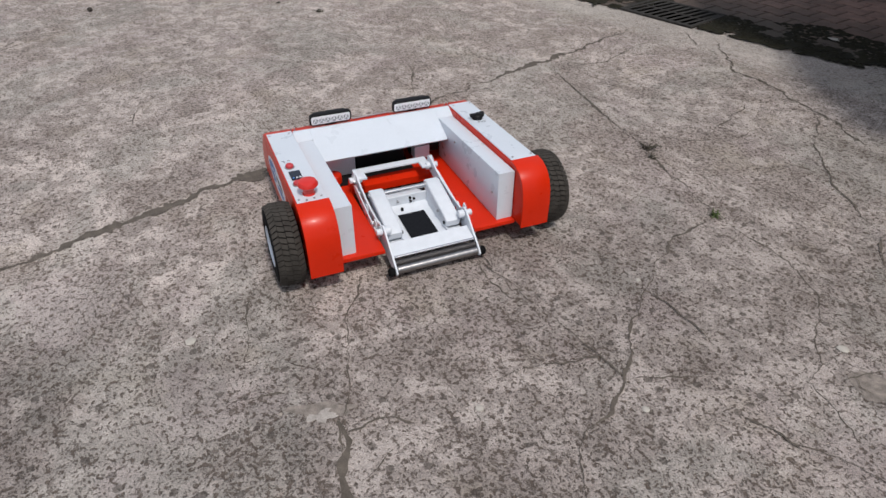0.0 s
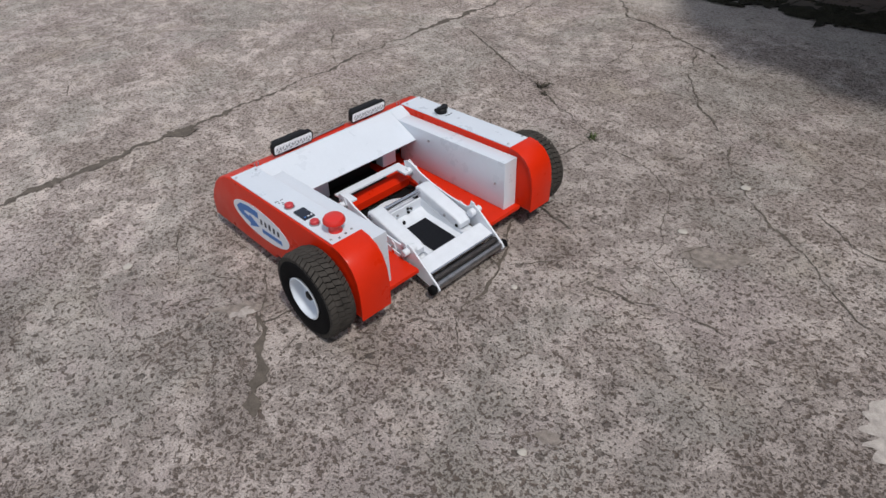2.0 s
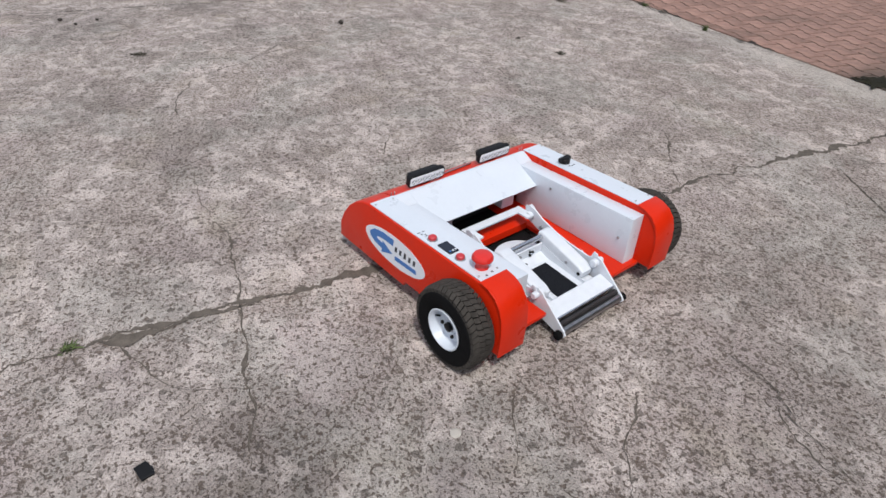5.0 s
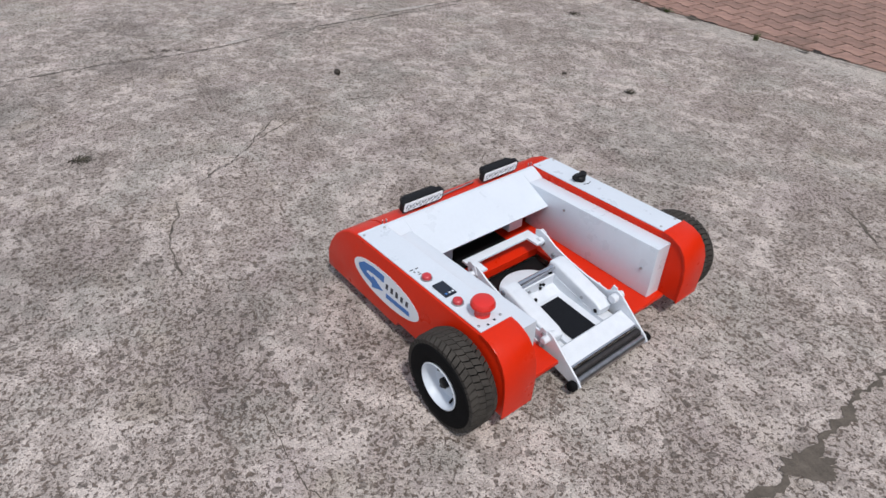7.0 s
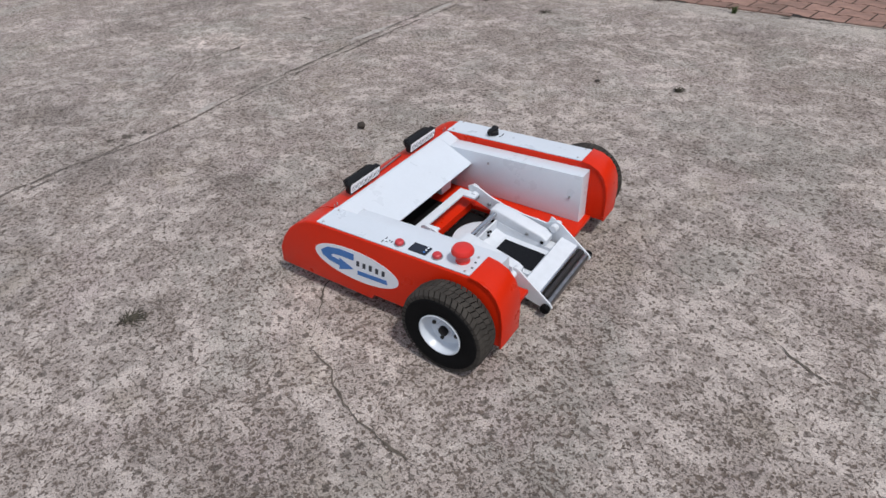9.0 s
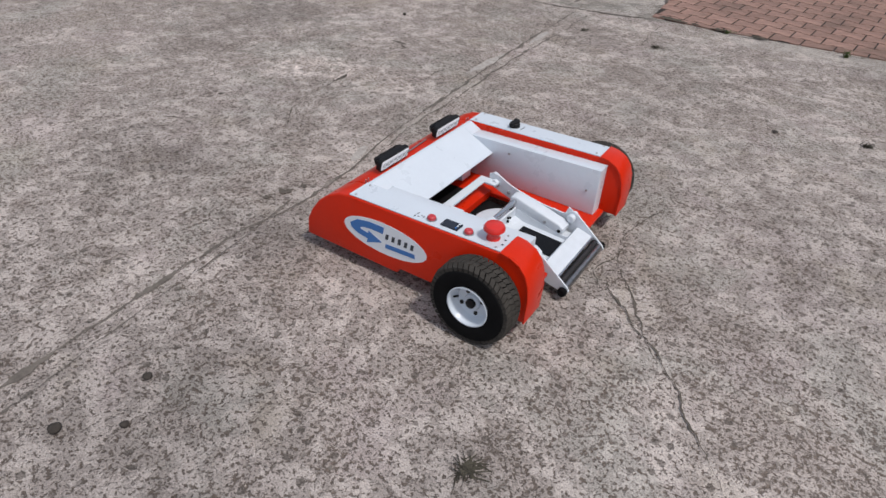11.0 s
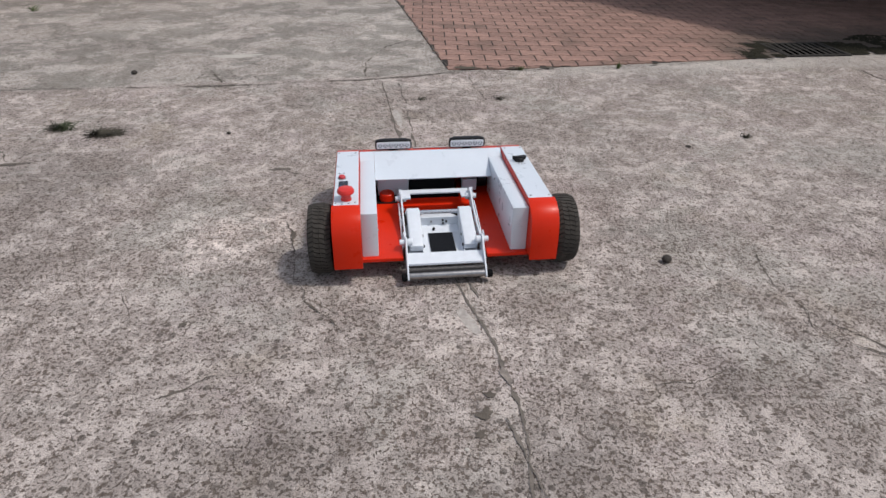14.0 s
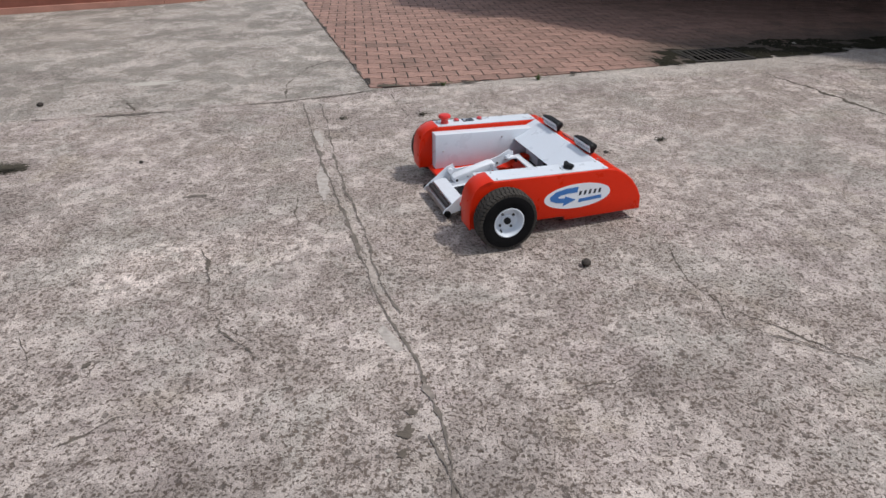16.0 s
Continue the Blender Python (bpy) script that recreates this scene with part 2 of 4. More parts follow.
    p.inputs["Specular IOR Level"].default_value = 0.3
    h = math_node(t, "ADD", math_node(t, "ADD", math_node(t, "MULTIPLY", dark, 0.55), math_node(t, "MULTIPLY", small, 0.9)), math_node(t, "ADD", math_node(t, "MULTIPLY", pits, 0.8), math_node(t, "MULTIPLY", grain, 0.25)))
    b = t.nodes.new("ShaderNodeBump")
    b.inputs["Strength"].default_value, b.inputs["Distance"].default_value = 0.95, 0.006
    t.links.new(h, b.inputs["Height"])
    t.links.new(b.outputs[0], p.inputs["Normal"])
    return m


M_GROUND = concrete("worn_concrete")
M_SMOOTH = material("smooth_mortar", (0.38, 0.345, 0.315), 0.85, var=0.40, scale=38, bump=0.4, bump_scale=120)
M_FILL = material("joint_mortar", (0.34, 0.298, 0.266), 0.88, var=0.50, scale=48, bump=0.3, bump_scale=130)
M_OLD = material("old_mortar", (0.215, 0.185, 0.162), 0.9, var=0.55, scale=45, bump=0.3, bump_scale=150)
M_DIRT = material("crack_dirt", (0.105, 0.088, 0.072), 0.95, var=0.45, scale=25, bump=0.6, bump_scale=160)
M_JOINT = material("joint_dirt", (0.140, 0.120, 0.103), 0.95, var=0.4, scale=18, bump=0.5, bump_scale=140)
M_MOSS = material("wet_moss", (0.020, 0.0185, 0.012), 0.85, var=0.6, scale=14, bump=0.9, bump_scale=90, rough_var=0.1, spec=0.12)
M_WEEDY = material("dry_moss", (0.075, 0.062, 0.045), 0.95, var=0.5, scale=30, bump=0.8, bump_scale=120)
M_GREEN = material("green_blades", (0.075, 0.105, 0.03), 0.7, var=0.4, scale=40)
M_LEAFY = material("dark_green_blades", (0.040, 0.050, 0.020), 0.75, var=0.4, scale=40)
M_DRY = material("dry_stalks", (0.056, 0.049, 0.035), 0.85, var=0.4, scale=60)
M_BED = material("paving_bed", (0.024, 0.018, 0.015), 0.95, var=0.3, scale=12, bump=0.4)
PAVER = (0.275, 0.165, 0.131)


def grime_and_shade(m):
    """Green-black silt over the blocks along the drain, its colour deepened for shade."""
    t = m.node_tree
    p = t.nodes["Principled BSDF"]
    was = p.inputs["Base Color"].links[0].from_socket
    place = t.nodes.new("ShaderNodeNewGeometry")
    axes = t.nodes.new("ShaderNodeSeparateXYZ")
    t.links.new(place.outputs["Position"], axes.inputs[0])
    n = t.nodes.new("ShaderNodeTexNoise")
    n.inputs["Scale"].default_value, n.inputs["Detail"].default_value = 2.6, 7
    t.links.new(place.outputs["Position"], n.inputs["Vector"])
    away = math_node(t, "SUBTRACT", axes.outputs["Y"], math_node(t, "MULTIPLY", axes.outputs["X"], 0.21))
    away = math_node(t, "ADD", away, math_node(t, "MULTIPLY", n.outputs["Fac"], 1.1))
    silt_shade = math_node(t, "MULTIPLY", ramp(t, away, 6.55, 5.35), ramp(t, math_node(t, "ADD", axes.outputs["X"], n.outputs["Fac"]), 2.3, 3.1, 0.0, 0.9))
    soot = ramp(t, n.outputs["Fac"], 0.52, 0.70, 0.0, 0.35)
    t.links.new(blend(t, math_node(t, "MAXIMUM", silt_shade, soot), was, (0.050, 0.044, 0.034)), p.inputs["Base Color"])
    return m


M_PAVER = grime_and_shade(material("red_paver", PAVER, 0.85, var=0.30, scale=7, bump=0.4, bump_scale=180, spread=0.16))
M_PAVER_FAR = grime_and_shade(material("red_paver_rest", PAVER, 0.85, var=0.30, scale=7, bump=0.4, bump_scale=180, spread=0.16, island=True))
M_IRON = material("dark_cast_iron", (0.040, 0.037, 0.034), 0.75, var=0.35, scale=20, bump=0.3, spec=0.1)
M_PIT = material("pit_mud", (0.005, 0.0048, 0.004), 1.0, var=0.3, scale=8, spec=0.03)
M_BROWN = material("brown_plaster", (0.21, 0.075, 0.05), 0.8, var=0.25, scale=3, bump=0.3, bump_scale=60)
M_TERRA = material("terracotta_plinth", (0.40, 0.20, 0.15), 0.75, var=0.2, scale=6, bump=0.2)
# dark surfaces for the unseen walls and roof that shade the paving
M_SHADE_WALL = material("shade_wall_dark", (0.075, 0.072, 0.07), 0.9, var=0.12, scale=2, bump=0.2, bump_scale=50)
M_SHADE_ROOF = material("shade_roof_grey", (0.12, 0.12, 0.12), 0.6, metal=0.3, var=0.2, scale=3)
M_RED = material("red_gloss_paint", (0.60, 0.021, 0.003), 0.34, spec=0.22, coat=0.03, var=0.06, scale=14, bump=0.03, bump_scale=260, rough_var=0.08)
M_WHITE = material("white_paint", (0.610, 0.660, 0.722), 0.34, coat=0.15, var=0.035, scale=11, bump=0.03, bump_scale=300, rough_var=0.1)
M_ARM = material("white_enamel", (0.655, 0.690, 0.738), 0.42, coat=0.1, var=0.06, scale=40)
M_RUBBER = material("black_rubber", (0.006, 0.006, 0.0065), 0.85, var=0.35, scale=35, bump=0.2, spec=0.10)
M_TREAD = material("dusty_tread", (0.046, 0.041, 0.036), 0.92, var=0.4, scale=45, bump=0.3, spec=0.25)
M_BLACK = material("black_plastic", (0.008, 0.008, 0.009), 0.5, var=0.2, scale=50, spec=0.22)
M_GRIP = material("black_grip_tape", (0.010, 0.011, 0.014), 0.9, var=0.3, scale=200, bump=0.4, bump_scale=600, spec=0.12)
M_CHROME = material("brushed_steel", (0.62, 0.62, 0.64), 0.22, metal=1.0, var=0.08, scale=60)
M_KNURL = material("knurled_steel", (0.075, 0.07, 0.07), 0.45, metal=0.9, var=0.25, scale=240, bump=0.3, bump_scale=900)
M_ROLLER = material("worn_steel", (0.36, 0.35, 0.35), 0.34, metal=1.0, var=0.22, scale=90, bump=0.1)
M_STEEL = material("zinc_bolt", (0.42, 0.42, 0.43), 0.4, metal=1.0, var=0.15, scale=90)
M_BUTTON = material("red_button", (0.62, 0.022, 0.016), 0.35, coat=0.2, var=0.05, scale=40)
M_BUTTON2 = material("dull_red_button", (0.50, 0.035, 0.045), 0.45, var=0.06, scale=40)
M_SCREEN = material("dark_display", (0.012, 0.016, 0.028), 0.12, var=0.05)
M_LENS = material("lamp_lens", (0.84, 0.85, 0.88), 0.35, coat=0.2, var=0.06, scale=90)
M_LED = material("lamp_reflector", (0.34, 0.35, 0.37), 0.3, metal=0.4)
M_STICKER = material("white_sticker", (0.76, 0.79, 0.84), 0.4, var=0.03)
M_BLUE = material("blue_print", (0.045, 0.17, 0.46), 0.4, var=0.06, scale=30)
M_INK = material("dark_ink", (0.03, 0.035, 0.05), 0.5)
M_PEBBLE = material("dark_pebble", (0.042, 0.034, 0.028), 0.85, var=0.4, scale=70, bump=0.4, bump_scale=250)
M_CHIP = material("pale_chip", (0.44, 0.41, 0.365), 0.8, var=0.15, scale=60)
M_CAP = material("bottle_cap_metal", (0.36, 0.43, 0.50), 0.35, metal=0.7, var=0.2, scale=120)
M_GRAVEL = material("loose_gravel", (0.30, 0.26, 0.225), 0.9, var=0.2, scale=80, spread=0.5, island=True)


# ---- mesh helpers ----
def part(name, bm, mat, parent, label="", smooth=False):
    me = bpy.data.meshes.new(name)
    bm.normal_update()
    bm.to_mesh(me)
    bm.free()
    me.materials.append(mat)
    if smooth:
        for poly in me.polygons:
            poly.use_smooth = True
        me.set_sharp_from_angle(angle=radians(38))
    ob = new(name, me)
    ob.parent = parent
    if label:
        ob["label"] = label
    return ob


def box(x0, x1, y0, y1, z0, z1, bevel=0.0, bm=None):
    bm = bm or bmesh.new()
    made = bmesh.ops.create_cube(bm, size=1)["verts"]
    for v in made:
        v.co = ((x0 + x1) / 2 + v.co.x * (x1 - x0), (y0 + y1) / 2 + v.co.y * (y1 - y0), (z0 + z1) / 2 + v.co.z * (z1 - z0))
    if bevel:
        edges = {e for v in made for e in v.link_edges}
        bmesh.ops.bevel(bm, geom=list(edges), offset=bevel, segments=2, affect="EDGES", profile=0.5)
    return bm


def prism(points, axis, a, b, bevel=0.0, segments=2):
    """A polygon extruded along an axis: points are the other two coordinates in x, y, z order."""
    bm = bmesh.new()
    put = {"x": lambda u, v: (a, u, v), "y": lambda u, v: (u, a, v), "z": lambda u, v: (u, v, a)}[axis]
    face = bm.faces.new([bm.verts.new(put(*p)) for p in points])
    made = bmesh.ops.extrude_face_region(bm, geom=[face])["geom"]
    shift = Vector([b - a if axis == n else 0 for n in "xyz"])
    bmesh.ops.translate(bm, vec=shift, verts=[g for g in made if isinstance(g, bmesh.types.BMVert)])
    bmesh.ops.recalc_face_normals(bm, faces=bm.faces)
    if bevel:
        ends = [e for e in bm.edges if len({round(v.co["xyz".index(axis)], 5) for v in e.verts}) == 1]
        bmesh.ops.bevel(bm, geom=ends, offset=bevel, segments=segments, affect="EDGES", profile=0.5)
    return bm


def turned(profile, m, steps=32, closed=False):
    """A profile of (radius, height) turned about the z axis of the pose m."""
    bm = bmesh.new()
    rings = []
    for r, z in profile:
        if r < 1e-5:
            rings.append([bm.verts.new((0, 0, z))] * steps)
        else:
            rings.append([bm.verts.new((r * math.cos(2 * math.pi * k / steps), r * math.sin(2 * math.pi * k / steps), z)) for k in range(steps)])
    pairs = list(zip(rings, rings[1:])) + ([(rings[-1], rings[0])] if closed else [])
    for one, two in pairs:
        for k in range(steps):
            quad = list(dict.fromkeys([one[k], one[(k + 1) % steps], two[(k + 1) % steps], two[k]]))
            if len(quad) > 2:
                bm.faces.new(quad)
    bmesh.ops.recalc_face_normals(bm, faces=bm.faces)
    bm.transform(m)
    return bm


def rod(a, b, r, steps=20, cap=0.002):
    """A solid round bar from a to b with eased ends."""
    a, b = Vector(a), Vector(b)
    n = (b - a).length
    m = Matrix.Translation(a) @ (b - a).to_track_quat("Z", "Y").to_matrix().to_4x4()
    return turned([(0, 0), (r - cap, 0), (r, cap), (r, n - cap), (r - cap, n), (0, n)], m, steps)


# ---- ground ----
def ragged(points, width, seed, step=0.016, wander=0.007, z=0.0015, taper=True):
    """A ragged strip along a line of places on the ground."""
    rnd = random.Random(seed)
    z += 0.0004 * (seed % 9)
    line = []
    for (x0, y0), (x1, y1) in zip(points, points[1:]):
        n = max(1, int(math.hypot(x1 - x0, y1 - y0) / step))
        line += [(x0 + (x1 - x0) * k / n, y0 + (y1 - y0) * k / n) for k in range(n)]
    line.append(points[-1])
    bm = bmesh.new()
    last = None
    for k, (x, y) in enumerate(line):
        a, b = line[max(0, k - 1)], line[min(len(line) - 1, k + 1)]
        d = Vector((b[0] - a[0], b[1] - a[1], 0)).normalized()
        s = Vector((-d.y, d.x, 0))
        low = noise.noise((x * 9, y * 9, seed * 3.1)) * wander * 2
        c = Vector((x, y, z)) + s * (low + rnd.uniform(-0.4, 0.4) * wander)
        w = width * max(0.40, min(1.0, 0.78 + 1.3 * noise.noise((x * 3.3, y * 3.3, seed * 0.9)))) * (0.22 + 1.5 * abs(noise.noise((x * 11, y * 11, seed * 1.7)))) * rnd.uniform(0.5, 1.4)
        if taper:
            w *= min(1.0, 0.25 + 6 * min(k, len(line) - 1 - k) / len(line))
        pair = bm.verts.new(c - s * w / 2), bm.verts.new(c + s * w / 2)
        if last:
            bm.faces.new((last[0], pair[0], pair[1], last[1]))
        last = pair
    bmesh.ops.recalc_face_normals(bm, faces=bm.faces)
    for f in bm.faces:
        if f.normal.z < 0:
            f.normal_flip()
    return bm


def patch(cx, cy, rx, ry, turn, seed, z=0.003, steps=40, rough=0.25):
    """A flat island with an uneven outline."""
    bm = bmesh.new()
    c, s = math.cos(radians(turn)), math.sin(radians(turn))
    ring = []
    for k in range(steps):
        a = 2 * math.pi * k / steps
        q = 1 + rough * 1.6 * noise.noise((math.cos(a) * 1.3, math.sin(a) * 1.3, seed * 2.3)) + rough * 0.7 * noise.noise((math.cos(a) * 5, math.sin(a) * 5, seed))
        u, v = rx * q * math.cos(a), ry * q * math.sin(a)
        ring.append(bm.verts.new((cx + c * u - s * v, cy + s * u + c * v, z)))
    bm.faces.new(ring)
    return bm


DRAIN = pose(2.84, 5.36, 0, 0, 0, 8)
DW, DD = 0.56, 0.42
bm = bmesh.new()
outer = [bm.verts.new((x, y, 0)) for x, y in ((-400, -400), (400, -400), (400, 400), (-400, 400))]
inner = [bm.verts.new(DRAIN @ Vector((x * DW / 2, y * DD / 2, 0))) for x, y in ((-1, -1), (1, -1), (1, 1), (-1, 1))]
for k in range(4):
    bm.faces.new((outer[k], outer[(k + 1) % 4], inner[(k + 1) % 4], inner[k]))
ground = part("ground", bm, M_GROUND, None)
tagged(ground, "worn grey concrete yard with exposed aggregate and many cracks", "ground", kind="structure")


def crack(points, width=0.010, seed=1, wander=0.008):
    return part("crack", ragged(points, width * 1.3, seed, wander=wander * 1.25), M_DIRT, ground, "dirt-filled crack in the concrete")


crack([(3.92, 0.55), (3.90, 0.71), (3.85, 0.86), (3.83, 0.98), (3.76, 1.25), (3.68, 1.60), (3.65, 1.81), (3.58, 2.03), (3.54, 2.24), (3.45, 2.63), (3.34, 3.08), (3.25, 3.42), (3.18, 3.76), (3.13, 4.08), (3.03, 4.47), (2.97, 4.85)], 0.050, 1, 0.016)
crack([(2.82, 3.36), (3.10, 3.21), (3.37, 3.12)], 0.010, 2)
crack([(4.35, 2.34), (4.49, 2.22), (4.65, 2.15), (4.78, 2.08), (4.89, 2.04), (5.05, 1.95)], 0.011, 3)
crack([(3.27, 3.98), (3.78, 3.83), (4.05, 3.75), (4.20, 3.73), (4.35, 3.65), (4.54, 3.60), (4.69, 3.54)], 0.012, 4)
crack([(4.69, 3.54), (4.71, 3.28), (4.79, 3.14), (4.88, 2.99), (4.92, 2.90), (5.02, 2.79), (5.07, 2.73), (5.13, 2.62), (5.15, 2.53), (5.28, 2.40)], 0.010, 5)
crack([(4.91, 2.43), (4.92, 2.53), (4.96, 2.66), (4.97, 2.74)], 0.007, 6)
crack([(4.47, 2.69), (4.65, 2.71), (4.83, 2.72), (4.95, 2.72), (5.07, 2.73)], 0.007, 7)
crack([(4.87, 3.04), (5.02, 3.03), (5.09, 3.03)], 0.006, 8)
crack([(4.69, 3.54), (4.90, 3.53), (4.98, 3.53), (5.13, 3.46), (5.20, 3.33), (5.30, 3.20), (5.32, 3.12), (5.43, 3.08), (5.50, 3.05)], 0.008, 9)
crack([(5.07, 2.73), (5.12, 2.83), (5.22, 2.98)], 0.006, 10)
crack([(3.38, 5.14), (3.60, 4.96), (3.78, 4.80), (3.95, 4.80), (4.24, 4.71), (4.44, 4.66), (4.65, 4.52)], 0.020, 11, 0.012)
crack([(3.16, 5.12), (3.42, 4.95), (3.58, 4.93)], 0.014, 12)
crack([(4.27, 4.70), (4.38, 4.61), (4.54, 4.34), (4.78, 4.11), (4.96, 3.99), (5.06, 3.92)], 0.009, 13)
crack([(2.83, 1.14), (3.14, 1.18), (3.41, 1.29), (3.64, 1.31), (3.91, 1.33), (4.11, 1.32), (4.22, 1.34), (4.35, 1.32)], 0.009, 14)
crack([(3.85, 0.97), (3.97, 1.06), (4.06, 1.15), (4.09, 1.24), (4.11, 1.32)], 0.007, 15)
crack([(-0.71, 2.27), (-0.63, 2.05), (-0.58, 1.82), (-0.47, 1.66), (-0.32, 1.52)], 0.009, 16)
crack([(1.18, 1.60), (1.33, 1.48), (1.52, 1.35), (1.65, 1.22), (1.78, 1.08)], 0.006, 17)
crack([(-0.64, 4.27), (-0.70, 4.73), (-0.59, 5.23), (-0.36, 5.55)], 0.014, 18)
crack([(1.15, 2.16), (1.12, 1.87), (1.20, 1.68), (1.32, 1.55), (1.49, 1.34)], 0.006, 19)
crack([(0.57, 1.34), (0.66, 1.36), (0.79, 1.43)], 0.007, 20)
crack([(-0.84, 1.25), (-0.72, 1.33), (-0.59, 1.39)], 0.008, 21)
crack([(3.27, 3.98), (3.32, 4.32), (3.20, 4.66)], 0.007, 22)
crack([(4.05, 3.75), (4.32, 4.05), (4.30, 4.40)], 0.006, 23)
crack([(5.06, 3.92), (5.20, 3.72), (5.35, 3.62)], 0.007, 24)

crack([(4.1, 4.48), (4.14, 4.36), (4.18, 4.25), (4.21, 4.12), (4.25, 4.02)], 0.006, 51)
crack([(3.29, 4.37), (3.31, 4.48), (3.35, 4.61), (3.38, 4.68)], 0.008, 52)
crack([(3.5, 4.58), (3.58, 4.55), (3.71, 4.47), (3.75, 4.46)], 0.006, 53)
crack([(3.69, 4.32), (3.74, 4.37), (3.86, 4.52)], 0.006, 54)
crack([(4.25, 2.02), (4.28, 2.0), (4.36, 1.97), (4.48, 1.94), (4.53, 1.92)], 0.004, 55)
crack([(4.58, 2.01), (4.61, 2.04), (4.63, 2.07)], 0.005, 56)
crack([(4.61, 1.85), (4.64, 1.89), (4.68, 1.97)], 0.004, 57)
crack([(4.86, 2.05), (4.86, 2.11), (4.88, 2.17), (4.91, 2.21)], 0.009, 58)
crack([(4.96, 2.14), (4.96, 2.11), (4.98, 2.07), (4.99, 2.03)], 0.007, 59)
crack([(5.31, 2.89), (5.37, 2.9), (5.41, 2.91), (5.44, 2.92)], 0.007, 60)
crack([(5.36, 3.2), (5.39, 3.27), (5.41, 3.32)], 0.006, 61)
crack([(5.36, 3.22), (5.4, 3.2), (5.43, 3.21)], 0.006, 62)
crack([(4.45, 2.7), (4.5, 2.68), (4.58, 2.66), (4.66, 2.67), (4.72, 2.72)], 0.005, 63)
crack([(5.35, 3.62), (5.45, 3.54), (5.56, 3.51), (5.61, 3.5), (5.7, 3.41), (5.79, 3.35), (5.85, 3.33), (5.92, 3.32)], 0.010, 64)
crack([(5.51, 3.72), (5.6, 3.68), (5.67, 3.65), (5.74, 3.64), (5.78, 3.65)], 0.009, 65)
crack([(5.4, 2.92), (5.48, 2.95), (5.53, 2.98), (5.6, 3.01), (5.66, 3.02)], 0.006, 66)
crack([(5.06, 3.09), (5.15, 3.15), (5.22, 3.26)], 0.004, 67)
crack([(2.3, 2.1), (2.6, 2.0), (2.83, 1.94)], 0.005, 68)
crack([(3.92, 2.77), (3.93, 2.86), (3.92, 2.97)], 0.005, 69)
crack([(4.2, 2.65), (4.3, 2.7), (4.41, 2.72), (4.52, 2.69)], 0.005, 70)
crack([(1.78, 1.08), (1.92, 1.05), (2.02, 1.03), (2.14, 1.02), (2.24, 1.03), (2.31, 1.03)], 0.007, 71)
crack([(1.9, 3.36), (2.03, 3.37), (2.19, 3.34), (2.32, 3.33)], 0.006, 72)
crack([(1.99, 4.4), (2.1, 4.29), (2.21, 4.22)], 0.006, 73)
crack([(-3.09, 3.72), (-2.69, 3.3), (-2.39, 3.0), (-2.16, 2.77)], 0.009, 74)
crack([(-1.49, 2.07), (-1.43, 1.98), (-1.39, 1.9)], 0.006, 75)
crack([(-1.15, 1.74), (-1.08, 1.64), (-1.03, 1.56)], 0.005, 76)
crack([(0.07, 4.44), (0.11, 4.08), (0.17, 3.88)], 0.010, 77)
crack([(-1.68, 4.34), (-1.5, 3.99), (-1.39, 3.86)], 0.010, 78)
crack([(-1.86, 4.6), (-1.69, 4.32), (-1.57, 4.16)], 0.010, 79)
crack([(-0.83, 2.75), (-0.75, 2.73)], 0.007, 80)
crack([(-0.4, 2.76), (-0.36, 2.49), (-0.35, 2.34)], 0.006, 81)
crack([(-0.5, 1.71), (-0.4, 1.66), (-0.31, 1.62)], 0.005, 82)
crack([(1.15, 1.81), (1.16, 1.61), (1.21, 1.53)], 0.006, 83)

crack([(4.82, 2.06), (4.88, 2.04), (4.95, 2.01), (5.05, 1.96), (5.14, 1.90)], 0.034, 85, 0.010)
crack([(3.85, 0.92), (3.83, 1.02), (3.78, 1.18), (3.72, 1.42)], 0.040, 86, 0.012)

# the cast joint between two slabs: two ragged edges with a mended band between
for pts, w, sd in (
    ([(-0.52, 4.22), (-0.45, 3.86), (-0.36, 3.40), (-0.24, 2.85), (-0.16, 2.53), (-0.07, 2.13), (-0.02, 1.89), (0.05, 1.66), (0.11, 1.51), (0.14, 1.36), (0.17, 1.23), (0.18, 0.90), (0.27, 0.48), (0.34, 0.15), (0.43, -0.3)], 0.022, 31),
    ([(-0.41, 4.21), (-0.32, 3.74), (-0.26, 3.30), (-0.18, 2.84), (-0.08, 2.42), (-0.02, 2.05), (0.06, 1.75)], 0.018, 32),
    ([(0.13, 1.21), (0.22, 0.93), (0.32, 0.51), (0.38, 0.30), (0.45, 0.0)], 0.010, 33),
    ([(-4.2, 3.72), (-2.34, 3.98), (-1.53, 4.08), (-0.66, 4.28), (-0.29, 4.40), (-0.06, 4.50)], 0.036, 34),
):
    part("joint", ragged(pts, w, sd, wander=0.006, taper=False), M_JOINT, ground, "dirty casting joint between concrete slabs")
for pts, sd in (([(-0.44, 4.1), (-0.34, 3.6), (-0.25, 3.1), (-0.17, 2.7), (-0.09, 2.28), (-0.02, 1.97), (0.05, 1.70)], 9),):
    part("joint_mortar", ragged(pts, 0.030, sd, wander=0.012, z=0.0007), M_FILL, ground, "broken pale mortar fill along the joint")
for x, y, rx, ry, a, sd in ((-0.285, 2.95, 0.028, 0.15, 6, 1), (0.03, 1.62, 0.020, 0.08, 22, 2), (-0.36, 3.55, 0.02, 0.16, 12, 3)):
    part("mortar_patch", patch(x, y, rx, ry, a, sd, 0.0008), M_SMOOTH, ground, "pale mortar patch in the joint")
